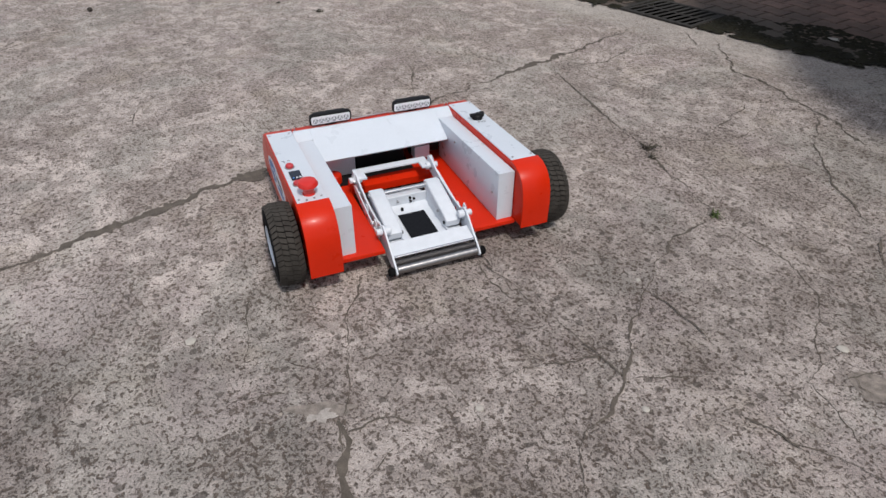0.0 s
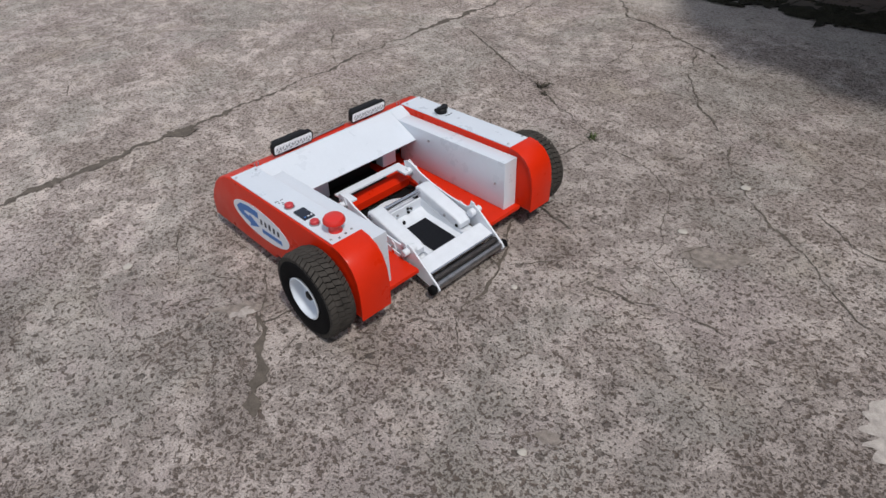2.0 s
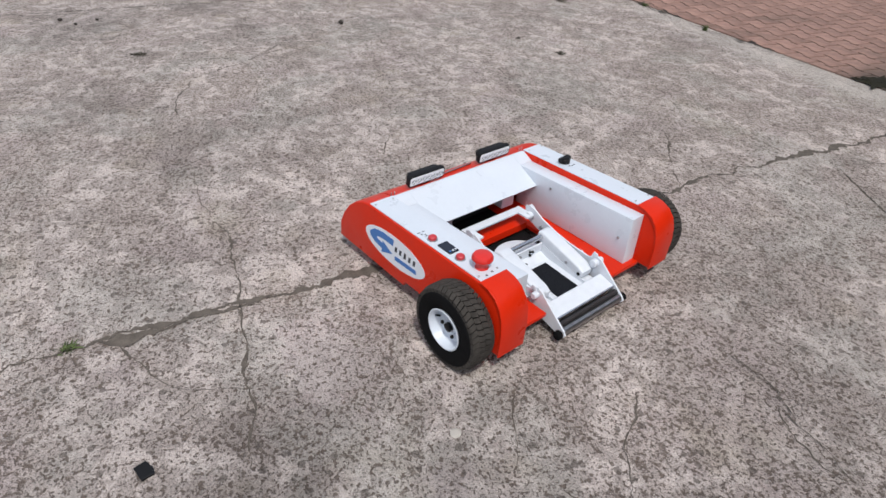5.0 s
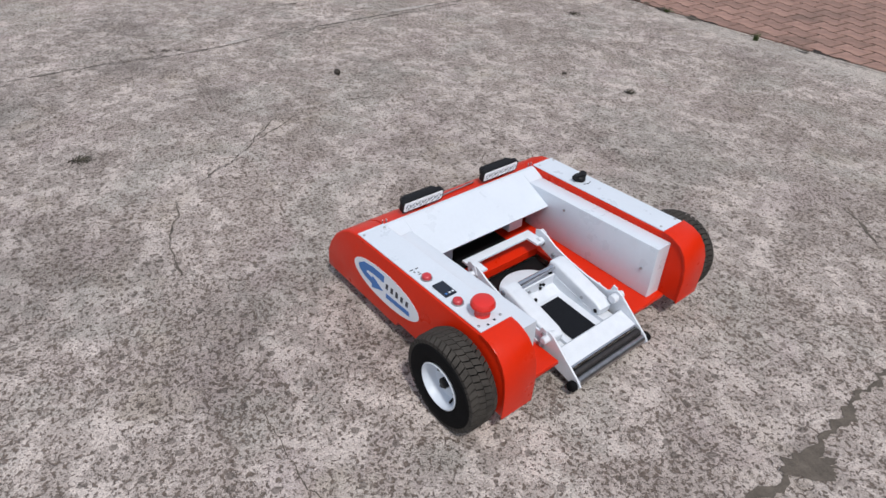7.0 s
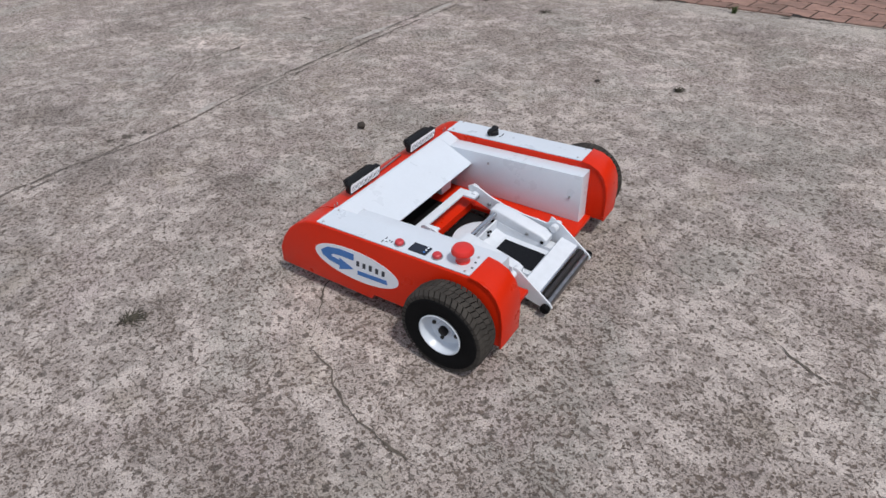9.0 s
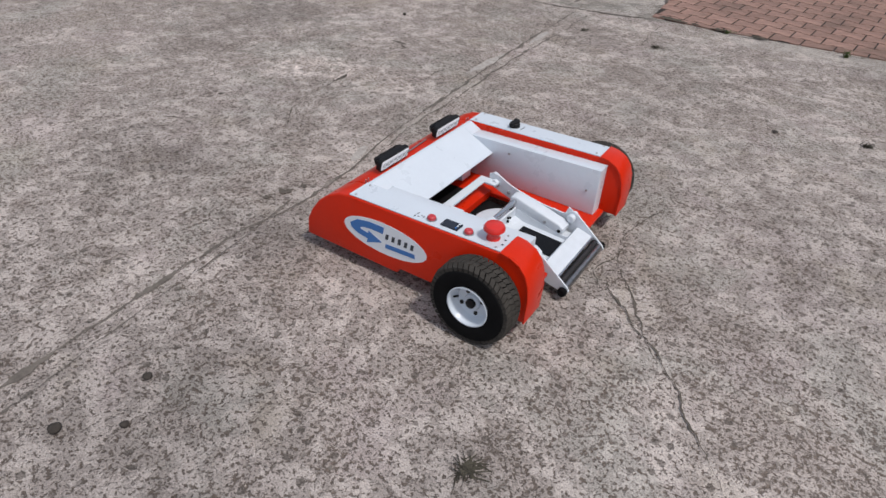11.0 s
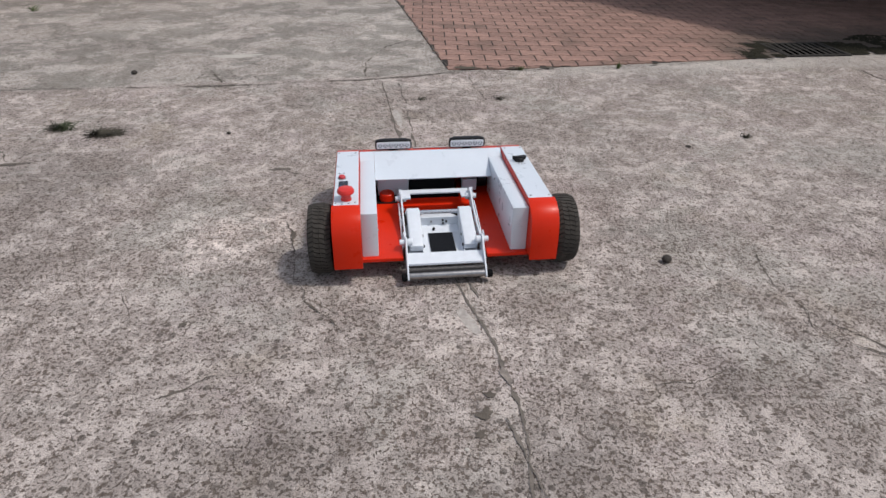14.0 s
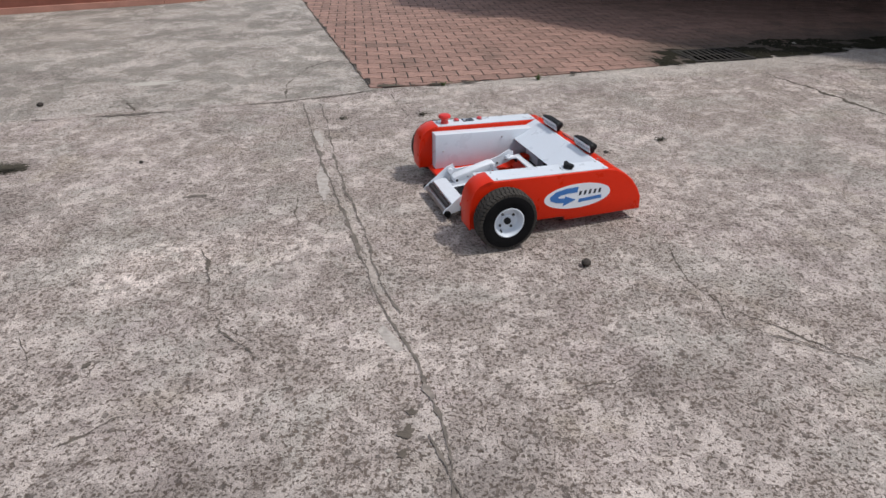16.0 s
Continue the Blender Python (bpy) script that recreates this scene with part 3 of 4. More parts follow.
part("mortar_patch", patch(6.13, 3.10, 0.16, 0.10, 60, 71, 0.0012, 90, 0.38), M_SMOOTH, ground, "pale smooth cement skin left on the concrete")
part("mortar_patch", patch(5.44, 3.255, 0.085, 0.05, 50, 72, 0.0010, 40, 0.3), M_OLD, ground, "smooth round mended spot in the concrete")
part("mortar_patch", patch(5.605, 2.422, 0.026, 0.020, 20, 73, 0.0010, 30, 0.3), M_OLD, ground, "smooth round mended spot in the concrete")
part("mortar_patch", patch(4.77, 2.04, 0.07, 0.025, 60, 74, 0.0010, 40, 0.5), M_OLD, ground, "smooth mended spot at the crack")
part("soil_crumbs", patch(3.57, 2.25, 0.07, 0.03, 70, 62, 0.0035, 40, 0.5), M_DIRT, ground, "dark soil crumbs trodden into the concrete")

for k, (x, y, r) in enumerate(((0.085, 1.29, 0.017), (0.07, 1.22, 0.021), (0.055, 1.15, 0.016), (-0.88, 1.57, 0.014))):
    part("soil_spot", patch(x, y, r, r * 0.8, 20 * k, 81 + k, 0.0042, 24, 0.5), M_DIRT, ground, "round dark soil spot on the concrete")
part("mortar_patch", patch(4.78, 2.02, 0.034, 0.020, 70, 91, 0.0020, 40, 0.7), M_SMOOTH, ground, "pale flake of cement at the crack")
part("mortar_patch", patch(-0.265, 2.78, 0.022, 0.10, 8, 92, 0.0012, 40, 0.5), M_SMOOTH, ground, "pale mortar patch in the joint")
part("soil_spot", patch(0.135, 1.375, 0.011, 0.035, 20, 93, 0.0046, 40, 0.5), M_OLD, ground, "mossy brown soil in the joint")

part("mortar_patch", patch(-1.67, 4.84, 0.16, 0.045, 10, 94, 0.0016, 40, 0.6), M_CHIP, ground, "thin white smear of cement on the slab")
part("soil_crumbs", patch(-2.16, 2.77, 0.075, 0.016, 15, 95, 0.0040, 40, 0.6), M_DIRT, ground, "dark soil crumbs in a crack")
part("soil_crumbs", patch(-0.86, 2.78, 0.05, 0.014, 5, 96, 0.0036, 40, 0.6), M_JOINT, ground, "dark soil crumbs in a crack")

# ---- red paving ----
PAVE_TURN = radians(2.5)
LIMITS = [((-0.08, 4.57), (-0.96, 8.54)), ((0.94, 4.67), (-0.08, 4.57)), ((2.2, 5.02), (0.94, 4.67)), ((5.6, 5.78), (2.2, 5.02))]


def kept(poly, a, b):
    """The part of a polygon on the right-hand side of the way from a to b."""
    side = [(b[0] - a[0]) * (y - a[1]) - (b[1] - a[1]) * (x - a[0]) for x, y in poly]
    out = []
    for k, p in enumerate(poly):
        q, s, r = poly[(k + 1) % len(poly)], side[k], side[(k + 1) % len(poly)]
        if s <= 0:
            out.append(p)
        if (s < 0) != (r < 0):
            f = s / (s - r)
            out.append((p[0] + f * (q[0] - p[0]), p[1] + f * (q[1] - p[1])))
    return out


def slab(polys, z0, z1, ease=0.0015):
    """Low blocks with eased upper edges."""
    bm = bmesh.new()
    for poly, lift in polys:
        cx, cy = sum(p[0] for p in poly) / len(poly), sum(p[1] for p in poly) / len(poly)
        foot = [bm.verts.new((x, y, z0)) for x, y in poly]
        side = [bm.verts.new((x, y, z1 - ease + lift)) for x, y in poly]
        top = [bm.verts.new((cx + (x - cx) * 0.975, cy + (y - cy) * 0.975, z1 + lift)) for x, y in poly]
        for k in range(len(poly)):
            n = (k + 1) % len(poly)
            bm.faces.new((foot[k], foot[n], side[n], side[k]))
            bm.faces.new((side[k], side[n], top[n], top[k]))
        bm.faces.new(top)
    return bm


area = [(-3, 3), (9, 3), (9, 11), (-3, 11)]
for a, b in LIMITS:
    area = kept(area, a, b)
bm = bmesh.new()
hole = [(DRAIN @ Vector((x * DW / 2, y * DD / 2, 0))).xy for x, y in ((-1, -1), (1, -1), (1, 1), (-1, 1))]
for k in range(4):
    a, b = hole[k], hole[(k + 1) % 4]
    bm.faces.new([bm.verts.new((x, y, 0.0050)) for x, y in kept(area, a, b)])
    area = kept(area, b, a)
bmesh.ops.recalc_face_normals(bm, faces=bm.faces)
for f in bm.faces:
    if f.normal.z < 0:
        f.normal_flip()
paving = part("paving", bm, M_BED, None)
tagged(paving, "red interlocking block paving with dark open joints", "paving", kind="structure")
part("dirt_seam", ragged([(0.0, 4.56), (0.5, 4.62), (0.94, 4.66), (1.63, 4.85), (2.2, 5.0)], 0.020, 41, wander=0.012, z=0.0105), M_DIRT, paving)
part("dirt_seam", ragged([(-0.08, 4.57), (-0.20, 5.1), (-0.42, 6.1), (-0.96, 8.54)], 0.022, 42, wander=0.012, z=0.0105), M_DIRT, paving)
for x, y, rx, ry, sd in ((0.06, 4.595, 0.09, 0.035, 43), (0.40, 4.615, 0.05, 0.022, 48), (0.66, 4.65, 0.045, 0.016, 49), (0.22, 4.61, 0.03, 0.012, 50), (1.45, 4.80, 0.05, 0.014, 51)):
    part("moss_clump", patch(x, y, rx, ry, 6, sd, 0.0125, 40, 0.55), M_WEEDY, paving, "dark moss at the paving's edge")

# ---- wet moss strip and drain ----

def moss_strip():
    """Low wet moss in many small clumps: dense along the concrete's edge, thinning out over the blocks."""
    bm = bmesh.new()
    rnd = random.Random(5)
    back = DRAIN.inverted()
    for _ in range(6500):
        x = rnd.uniform(2.25, 6.8)
        wide = 0.05 + 0.40 * min(1.0, max(0.0, (x - 2.3) / 0.5)) * (0.75 + 0.7 * noise.noise((x * 2.2, 1.5, 0.4)))
        y = 5.03 + (x - 2.15) * 0.212 + wide * (rnd.random() ** 1.5 * 1.25 - 0.06)
        if noise.noise((x * 7, y * 7, 3.3)) < -0.22 or rnd.random() > (x - 2.2) * 4:
            continue
        r = rnd.uniform(0.010, 0.030)
        q = back @ Vector((x, y, 0))
        if abs(q.x) < DW / 2 + r * 0.8 and abs(q.y) < DD / 2 + r * 0.8:
            continue
        ring = []
        for k in range(7):
            a, e = 2 * math.pi * k / 7 + rnd.uniform(-0.3, 0.3), r * rnd.uniform(0.55, 1.35)
            ring.append(bm.verts.new((x + e * math.cos(a), y + e * math.sin(a), 0.0088)))
        top = bm.verts.new((x + rnd.uniform(-0.3, 0.3) * r, y + rnd.uniform(-0.3, 0.3) * r, 0.0105 + rnd.uniform(0.001, 0.009)))
        for k in range(7):
            bm.faces.new((ring[k], ring[(k + 1) % 7], top))
    return bm


part("silt", ragged([(3.12, 5.30), (3.6, 5.43), (4.2, 5.57), (5.0, 5.74), (5.8, 5.91), (6.8, 6.12)], 0.40, 46, step=0.022, wander=0.03, z=0.0098), M_MOSS, paving, "wet black-green silt along the paving's edge")
part("silt", ragged([(2.26, 5.10), (2.38, 5.18), (2.46, 5.30), (2.52, 5.44), (2.62, 5.60)], 0.46, 47, step=0.02, wander=0.02, z=0.0098), M_MOSS, paving, "wet black-green silt along the paving's edge")
tagged(part("moss", moss_strip(), M_MOSS, None), "wet dark moss and silt along the paving's edge", "moss", kind="stuff")

drain = tagged(new("drain_grate"), "dark cast-iron slotted drain grate set in mossy ground", "drain grate")
drain.matrix_basis = DRAIN
bm = bmesh.new()
for x0, x1, y0, y1 in ((-DW / 2, DW / 2, -DD / 2, -DD / 2 + 0.03), (-DW / 2, DW / 2, DD / 2 - 0.03, DD / 2), (-DW / 2, -DW / 2 + 0.03, -DD / 2 + 0.03, DD / 2 - 0.03), (DW / 2 - 0.03, DW / 2, -DD / 2 + 0.03, DD / 2 - 0.03)):
    box(x0, x1, y0, y1, -0.04, 0.014, 0.003, bm)
part("frame", bm, M_IRON, drain)
for y in (0.0,):
    part("rib", box(-DW / 2 + 0.03, DW / 2 - 0.03, y - 0.009, y + 0.009, 0.0070, 0.0100, 0.001), M_IRON, drain)
for k in range(9):
    x = -DW / 2 + 0.03 + (k + 0.5) * (DW - 0.06) / 9
    part("bar", prism([(x - 0.030, -DD / 2 + 0.02), (x - 0.006, -DD / 2 + 0.02), (x + 0.030, DD / 2 - 0.02), (x + 0.006, DD / 2 - 0.02)], "z", 0.0085, 0.011), M_IRON, drain)
bm = bmesh.new()
lo = [bm.verts.new((x * DW / 2, y * DD / 2, -0.4)) for x, y in ((-1, -1), (1, -1), (1, 1), (-1, 1))]
hi = [bm.verts.new((x * DW / 2, y * DD / 2, -0.001)) for x, y in ((-1, -1), (1, -1), (1, 1), (-1, 1))]
bm.faces.new(lo)
for k in range(4):
    bm.faces.new((hi[k], hi[(k + 1) % 4], lo[(k + 1) % 4], lo[k]))
part("pit", bm, M_PIT, drain, "muddy drain pit")

# ---- house wall; unseen roof and walls added to shade the paving ----
house = part("wall_north", prism([(-9.0, 6.18), (-2.74, 8.72), (-2.83, 8.94), (-9.09, 6.40)], "z", 0.0, 3.0), M_BROWN, None)
tagged(house, "brown plastered house wall at the yard's edge", "wall", kind="structure")
plinth = part("baseboard", prism([(-9.0, 6.14), (-2.72, 8.69), (-2.74, 8.72), (-9.0, 6.18)], "z", 0.0, 0.07, 0.004), M_TERRA, None)
tagged(plinth, "terracotta plinth strip along the house wall", "plinth", kind="structure")
step = part("doorstep", prism([(-2.715, 8.70), (-2.40, 8.86), (-2.20, 9.03), (-2.10, 9.35), (-2.80, 9.60), (-2.90, 8.98)], "z", 0.0, 0.09, 0.006), M_TERRA, None)
tagged(step, "pale terracotta doorstep at the end of the house wall", "step", kind="structure")
# added roof: its wavy outline is set by where the shade should end
SHADE_EDGE = [(1.36, 8.16), (2.66, 7.06), (3.46, 5.96), (3.86, 5.58), (4.56, 5.16), (6.26, 4.47), (7.8, 4.2)]
edge = []
for (x0, y0), (x1, y1) in zip(SHADE_EDGE, SHADE_EDGE[1:]):
    for k in range(14):
        x, y = x0 + (x1 - x0) * k / 14, y0 + (y1 - y0) * k / 14
        edge.append((x, y + 0.30 * noise.noise((x * 1.1, y, 7.3)) + 0.16 * noise.noise((x * 3.1, y, 2.2))))
roof = part("shade_roof", prism(edge + [(7.8, 4.2), (7.8, 9.8), (1.36, 9.8)], "z", 2.0, 2.08), M_SHADE_ROOF, None)
tagged(roof, "unseen grey roof sheet added to shade the paving", "roof", kind="structure")
for name, x0, x1, y0, y1 in (("shade_wall_east", 7.6, 7.8, 4.3, 9.8), ("shade_wall_back", 1.36, 7.6, 9.6, 9.8)):
    tagged(part(name, box(x0, x1, y0, y1, 0, 2.0), M_SHADE_WALL, None), "unseen dark wall added to deepen the shade", "wall", kind="structure")


# ---- the aircraft tug: front (lift) towards +y, control panel towards +x ----
SIDE = [(-0.655, 0.046), (-0.650, 0.105), (-0.628, 0.148), (-0.596, 0.190), (-0.556, 0.223), (-0.515, 0.244), (-0.470, 0.252), (-0.20, 0.2595), (0.036, 0.266), (0.066, 0.263), (0.094, 0.249), (0.114, 0.226), (0.126, 0.195), (0.131, 0.150), (0.128, 0.072), (-0.285, 0.064), (-0.297, 0.046)]


def stay(y):
    """Height of the side pods' top at y."""
    return 0.252 + (y + 0.47) * 0.0277


def build_tug():
    tug = tagged(new("aircraft_tug"), "red and white remote-controlled aircraft tug with a lifting cradle", "tug")
    for s in (1, -1):
        xs = lambda a, b: (s * a, s * b)  # noqa: E731
        pod = part("side_pod", prism(SIDE, "x", *xs(0.294, 0.386), 0.006, 3), M_RED, tug, "glossy red side pod with rounded ends", True)
        panel = part("top_panel", prism([(-0.474, stay(-0.474)), (0.034, stay(0.034)), (0.034, stay(0.034) + 0.0035), (-0.474, stay(-0.474) + 0.0035)], "x", *xs(0.2965, 0.382), 0.0008), M_WHITE, tug, "white painted control panel" if s > 0 else "white painted top panel")
        for x in (0.308, 0.374):
            for y in (-0.455, 0.016):
                part("screw", turned([(0, 0.003), (0.0025, 0.003), (0.0035, 0.002), (0.0035, 0)], pose(s * x, y, stay(y) + 0.0034), 12), M_STEEL, panel)
        part("front_fender", prism([(0.036, 0.2705), (0.066, 0.2665), (0.0955, 0.2525), (0.1165, 0.228), (0.1285, 0.196), (0.1335, 0.150), (0.1305, 0.072), (0.1255, 0.072), (0.1275, 0.150), (0.122, 0.194), (0.110, 0.224), (0.091, 0.246), (0.064, 0.260), (0.036, 0.264)], "x", *xs(0.291, 0.389), 0.002), M_RED, tug, "glossy red curved fender", True)
        inner = part("inner_wall", prism([(0.067, 0.0803), (0.067, 0.249), (-0.424, 0.2315), (-0.424, 0.0803)], "x", *xs(0.235, 0.2925), 0.003), M_WHITE, tug, "white inner side wall of the cradle bay", True)
        for y, z in ((-0.27, 0.205), (0.030, 0.165)):
            part("screw", turned([(0, 0.004), (0.003, 0.004), (0.004, 0.003), (0.004, 0)], pose(s * 0.235, y, z, 0, -s * 90, 0), 12), M_STEEL, inner)
        sticker(tug, s)
        tug_lamp(tug, s * 0.153)
        lift_arm(tug, s)
        for k in range(2):
            part("hinge_pin", rod((s * (0.283 + 0.012 * k), -0.482, 0.249), (s * (0.283 + 0.012 * k), -0.482, 0.263), 0.002, 8), M_STEEL, tug)
        caster = part("caster", turned([(0, -0.012), (0.022, -0.012), (0.027, -0.006), (0.027, 0.006), (0.022, 0.012), (0, 0.012)], pose(s * 0.2, -0.55, 0.027, 0, 90, 0), 24), M_RUBBER, tug, "small black caster", True)
        part("fork", box(*sorted(xs(0.184, 0.216)), -0.57, -0.53, 0.050, 0.068, 0.003), M_STEEL, caster)

    # rear cover: a bent red sheet, hollow inside
    outer = [(-0.655, 0.046), (-0.650, 0.105), (-0.628, 0.148), (-0.596, 0.190), (-0.556, 0.223), (-0.515, 0.244), (-0.468, 0.251)]
    inside = [(y + 0.006 * (1 - k / 6), z - 0.005 * k / 6) for k, (y, z) in enumerate(outer)]
    part("rear_cover", prism(outer + inside[::-1], "x", -0.2935, 0.2935), M_RED, tug, "red bent-sheet rear cover", True)
    part("floor_plate", prism([(-0.2935, -0.640), (0.2935, -0.640), (0.2935, 0.086), (0.150, 0.086), (0.150, -0.295), (-0.150, -0.295), (-0.150, 0.086), (-0.2935, 0.086)], "z", 0.066, 0.080, 0.002), M_RED, tug, "red floor plate of the cradle bay, cut out for the cradle")
    part("sloped_plate", prism([(-0.476, 0.2515), (-0.466, 0.2520), (-0.335, 0.188), (-0.3365, 0.184), (-0.467, 0.2485), (-0.476, 0.248)], "x", -0.2345, 0.2345, 0.0008), M_WHITE, tug, "white sloped cover plate")
    for s in (1, -1):
        part("corner_strip", prism([(-0.476, 0.2515), (-0.466, 0.2520), (-0.4245, 0.2318), (-0.4245, 0.2200), (-0.467, 0.2400), (-0.476, 0.240)], "x", *sorted((s * 0.2347, s * 0.2930))), M_WHITE, tug)
    part("cable", rod((-0.070, -0.512, 0.2475), (0.070, -0.505, 0.2485), 0.003, 10, 0.001), M_STEEL, tug, "thin grey cable between the lamps")
    # two added black sheets keep the hollow under the rear cover dark
    part("dark_floor", box(-0.110, 0.232, -0.628, -0.334, 0.0803, 0.084, 0.001), M_BLACK, tug, "black sheet added to darken the floor under the rear cover")
    dark_liner = [(-0.640, 0.0845), (-0.637, 0.108), (-0.616, 0.148), (-0.586, 0.186), (-0.548, 0.216), (-0.510, 0.236), (-0.474, 0.242)]
    part("dark_liner", prism(dark_liner + [(y + 0.004, z - 0.004) for y, z in dark_liner[::-1]], "x", -0.2335, 0.2335), M_BLACK, tug, "black sheet added to darken the inside of the rear cover", True)
    part("battery", box(-0.10, 0.10, -0.59, -0.43, 0.0845, 0.165, 0.006), M_BLACK, tug, "black battery case under the cover")
    part("motor", rod((-0.235, -0.46, 0.125), (-0.13, -0.46, 0.125), 0.036, 24), M_BLACK, tug, "black drive motor", True)
    part("controller_box", box(0.098, 0.226, -0.52, -0.40, 0.0845, 0.164, 0.004), M_WHITE, tug, "pale grey controller box")
    part("relay_box", box(-0.185, -0.125, -0.43, -0.39, 0.1, 0.15, 0.003), M_WHITE, tug)
    part("drive_cover", rod((0.19, -0.37, 0.0805), (0.19, -0.37, 0.115), 0.03, 24, 0.004), M_RED, tug, "", True)

    # controls
    z = stay(-0.01) + 0.0035
    stop = part("emergency_stop", turned([(0.0, 0.046), (0.015, 0.0455), (0.025, 0.042), (0.0295, 0.035), (0.0295, 0.029), (0.026, 0.025), (0.018, 0.021), (0.0165, 0.012), (0.0165, 0.004), (0.0, 0.004)], pose(0.3385, -0.012, z), 32), M_BUTTON, tug, "red mushroom emergency stop", True)
    part("collar", turned([(0.0, 0.006), (0.0175, 0.006), (0.0190, 0.004), (0.0190, 0.0)], pose(0.3385, -0.012, z), 24), M_BUTTON, stop, "red collar", True)
    for y in (-0.198, -0.078):
        button = part("push_button", turned([(0, 0.012), (0.009, 0.012), (0.012, 0.0095), (0.0125, 0.003), (0.0125, 0)], pose(0.357, y, stay(y) + 0.0035), 24), M_BUTTON2, tug, "round red push button", True)
        part("bezel", turned([(0.0128, 0.003), (0.015, 0.0025), (0.0155, 0)], pose(0.357, y, stay(y) + 0.0035), 24), M_STEEL, button)
    z = stay(-0.135) + 0.0035
    screen = part("display", box(0.334, 0.368, -0.163, -0.108, z - 0.001, z + 0.004, 0.0015), M_SCREEN, tug, "small dark display")
    for k in range(3):
        part("indicator", box(0.338 + 0.010 * k, 0.343 + 0.010 * k, -0.119, -0.114, z + 0.0035, z + 0.0055), M_STICKER if k < 2 else M_BLUE, screen)
    for x, y, a, b in ((0.368, -0.247, 0.010, 0.003), (0.352, -0.246, 0.009, 0.003), (0.366, -0.236, 0.003, 0.006), (0.358, -0.230, 0.004, 0.004), (0.360, -0.222, 0.008, 0.0025), (0.330, 0.020, 0.006, 0.006), (0.353, 0.024, 0.006, 0.006)):
        part("marking", box(x - a / 2, x + a / 2, y - b / 2, y + b / 2, stay(y) + 0.0036, stay(y) + 0.0042), M_INK, tug)
    z = stay(-0.311) + 0.0035
    knob = part("rotary_knob", turned([(0, 0.016), (0.015, 0.016), (0.0185, 0.013), (0.0195, 0.0)], pose(-0.338, -0.311, z), 28), M_BLACK, tug, "black rotary switch", True)
    part("grip", prism([(-0.368, -0.318), (-0.360, -0.326), (-0.330, -0.318), (-0.312, -0.320), (-0.310, -0.306), (-0.330, -0.303), (-0.350, -0.298), (-0.362, -0.304)], "z", z + 0.008, z + 0.020, 0.002), M_BLACK, knob)
    for x, y in ((-0.352, -0.279), (-0.340, -0.277), (-0.330, -0.280)):
        part("marking", box(x - 0.004, x + 0.004, y - 0.002, y + 0.002, stay(y) + 0.0036, stay(y) + 0.0042), M_INK, tug)

    cradle(tug)
    return tug


def sticker(tug, s):
    """Oval label: white ground, blue arrow and stroke, dark bars for the lettering."""
    x = s * 0.3862
    def flat(points, lift):
        bm = bmesh.new()
        bm.faces.new([bm.verts.new((x + s * lift, -0.342 + u * s, 0.152 + v)) for u, v in points])
        made = bmesh.ops.extrude_face_region(bm, geom=list(bm.faces))["geom"]
        bmesh.ops.translate(bm, vec=(s * 0.0006, 0, 0), verts=[g for g in made if isinstance(g, bmesh.types.BMVert)])
        bmesh.ops.recalc_face_normals(bm, faces=bm.faces)
        return bm

    oval = part("sticker", flat([(0.152 * math.cos(a * math.pi / 24), 0.054 * math.sin(a * math.pi / 24)) for a in range(48)], 0.0), M_STICKER, tug, "oval white sticker with a blue emblem")
    part("emblem", flat([(0.000, 0.040), (-0.055, 0.039), (-0.100, 0.030), (-0.128, 0.010), (-0.124, -0.006), (-0.100, -0.018), (-0.062, -0.024), (-0.066, -0.038), (-0.008, -0.016), (-0.058, 0.006), (-0.060, -0.003), (-0.086, 0.000), (-0.090, 0.006), (-0.078, 0.012), (-0.045, 0.016), (-0.004, 0.016)], 0.0008), M_BLUE, oval)
    part("stroke", flat([(0.004, -0.030), (0.112, -0.024), (0.110, -0.009), (0.006, -0.015)], 0.0008), M_BLUE, oval)
    for k, h in enumerate((0.019, 0.019, 0.021, 0.019, 0.019)):
        u = 0.004 + k * 0.0225
        part("bar", flat([(u, 0.001), (u + 0.0105, 0.002), (u + 0.0135, 0.002 + h), (u + 0.003, 0.001 + h)], 0.0008), M_INK, oval)


def rounded(half, z0, z1, r):
    """A rectangle with rounded corners."""
    out = []
    for cx, cz, first in ((half - r, z1 - r, 0), (r - half, z1 - r, 1), (r - half, z0 + r, 2), (half - r, z0 + r, 3)):
        out += [(cx + r * math.cos((first + k / 4) * math.pi / 2), cz + r * math.sin((first + k / 4) * math.pi / 2)) for k in range(5)]
    return out


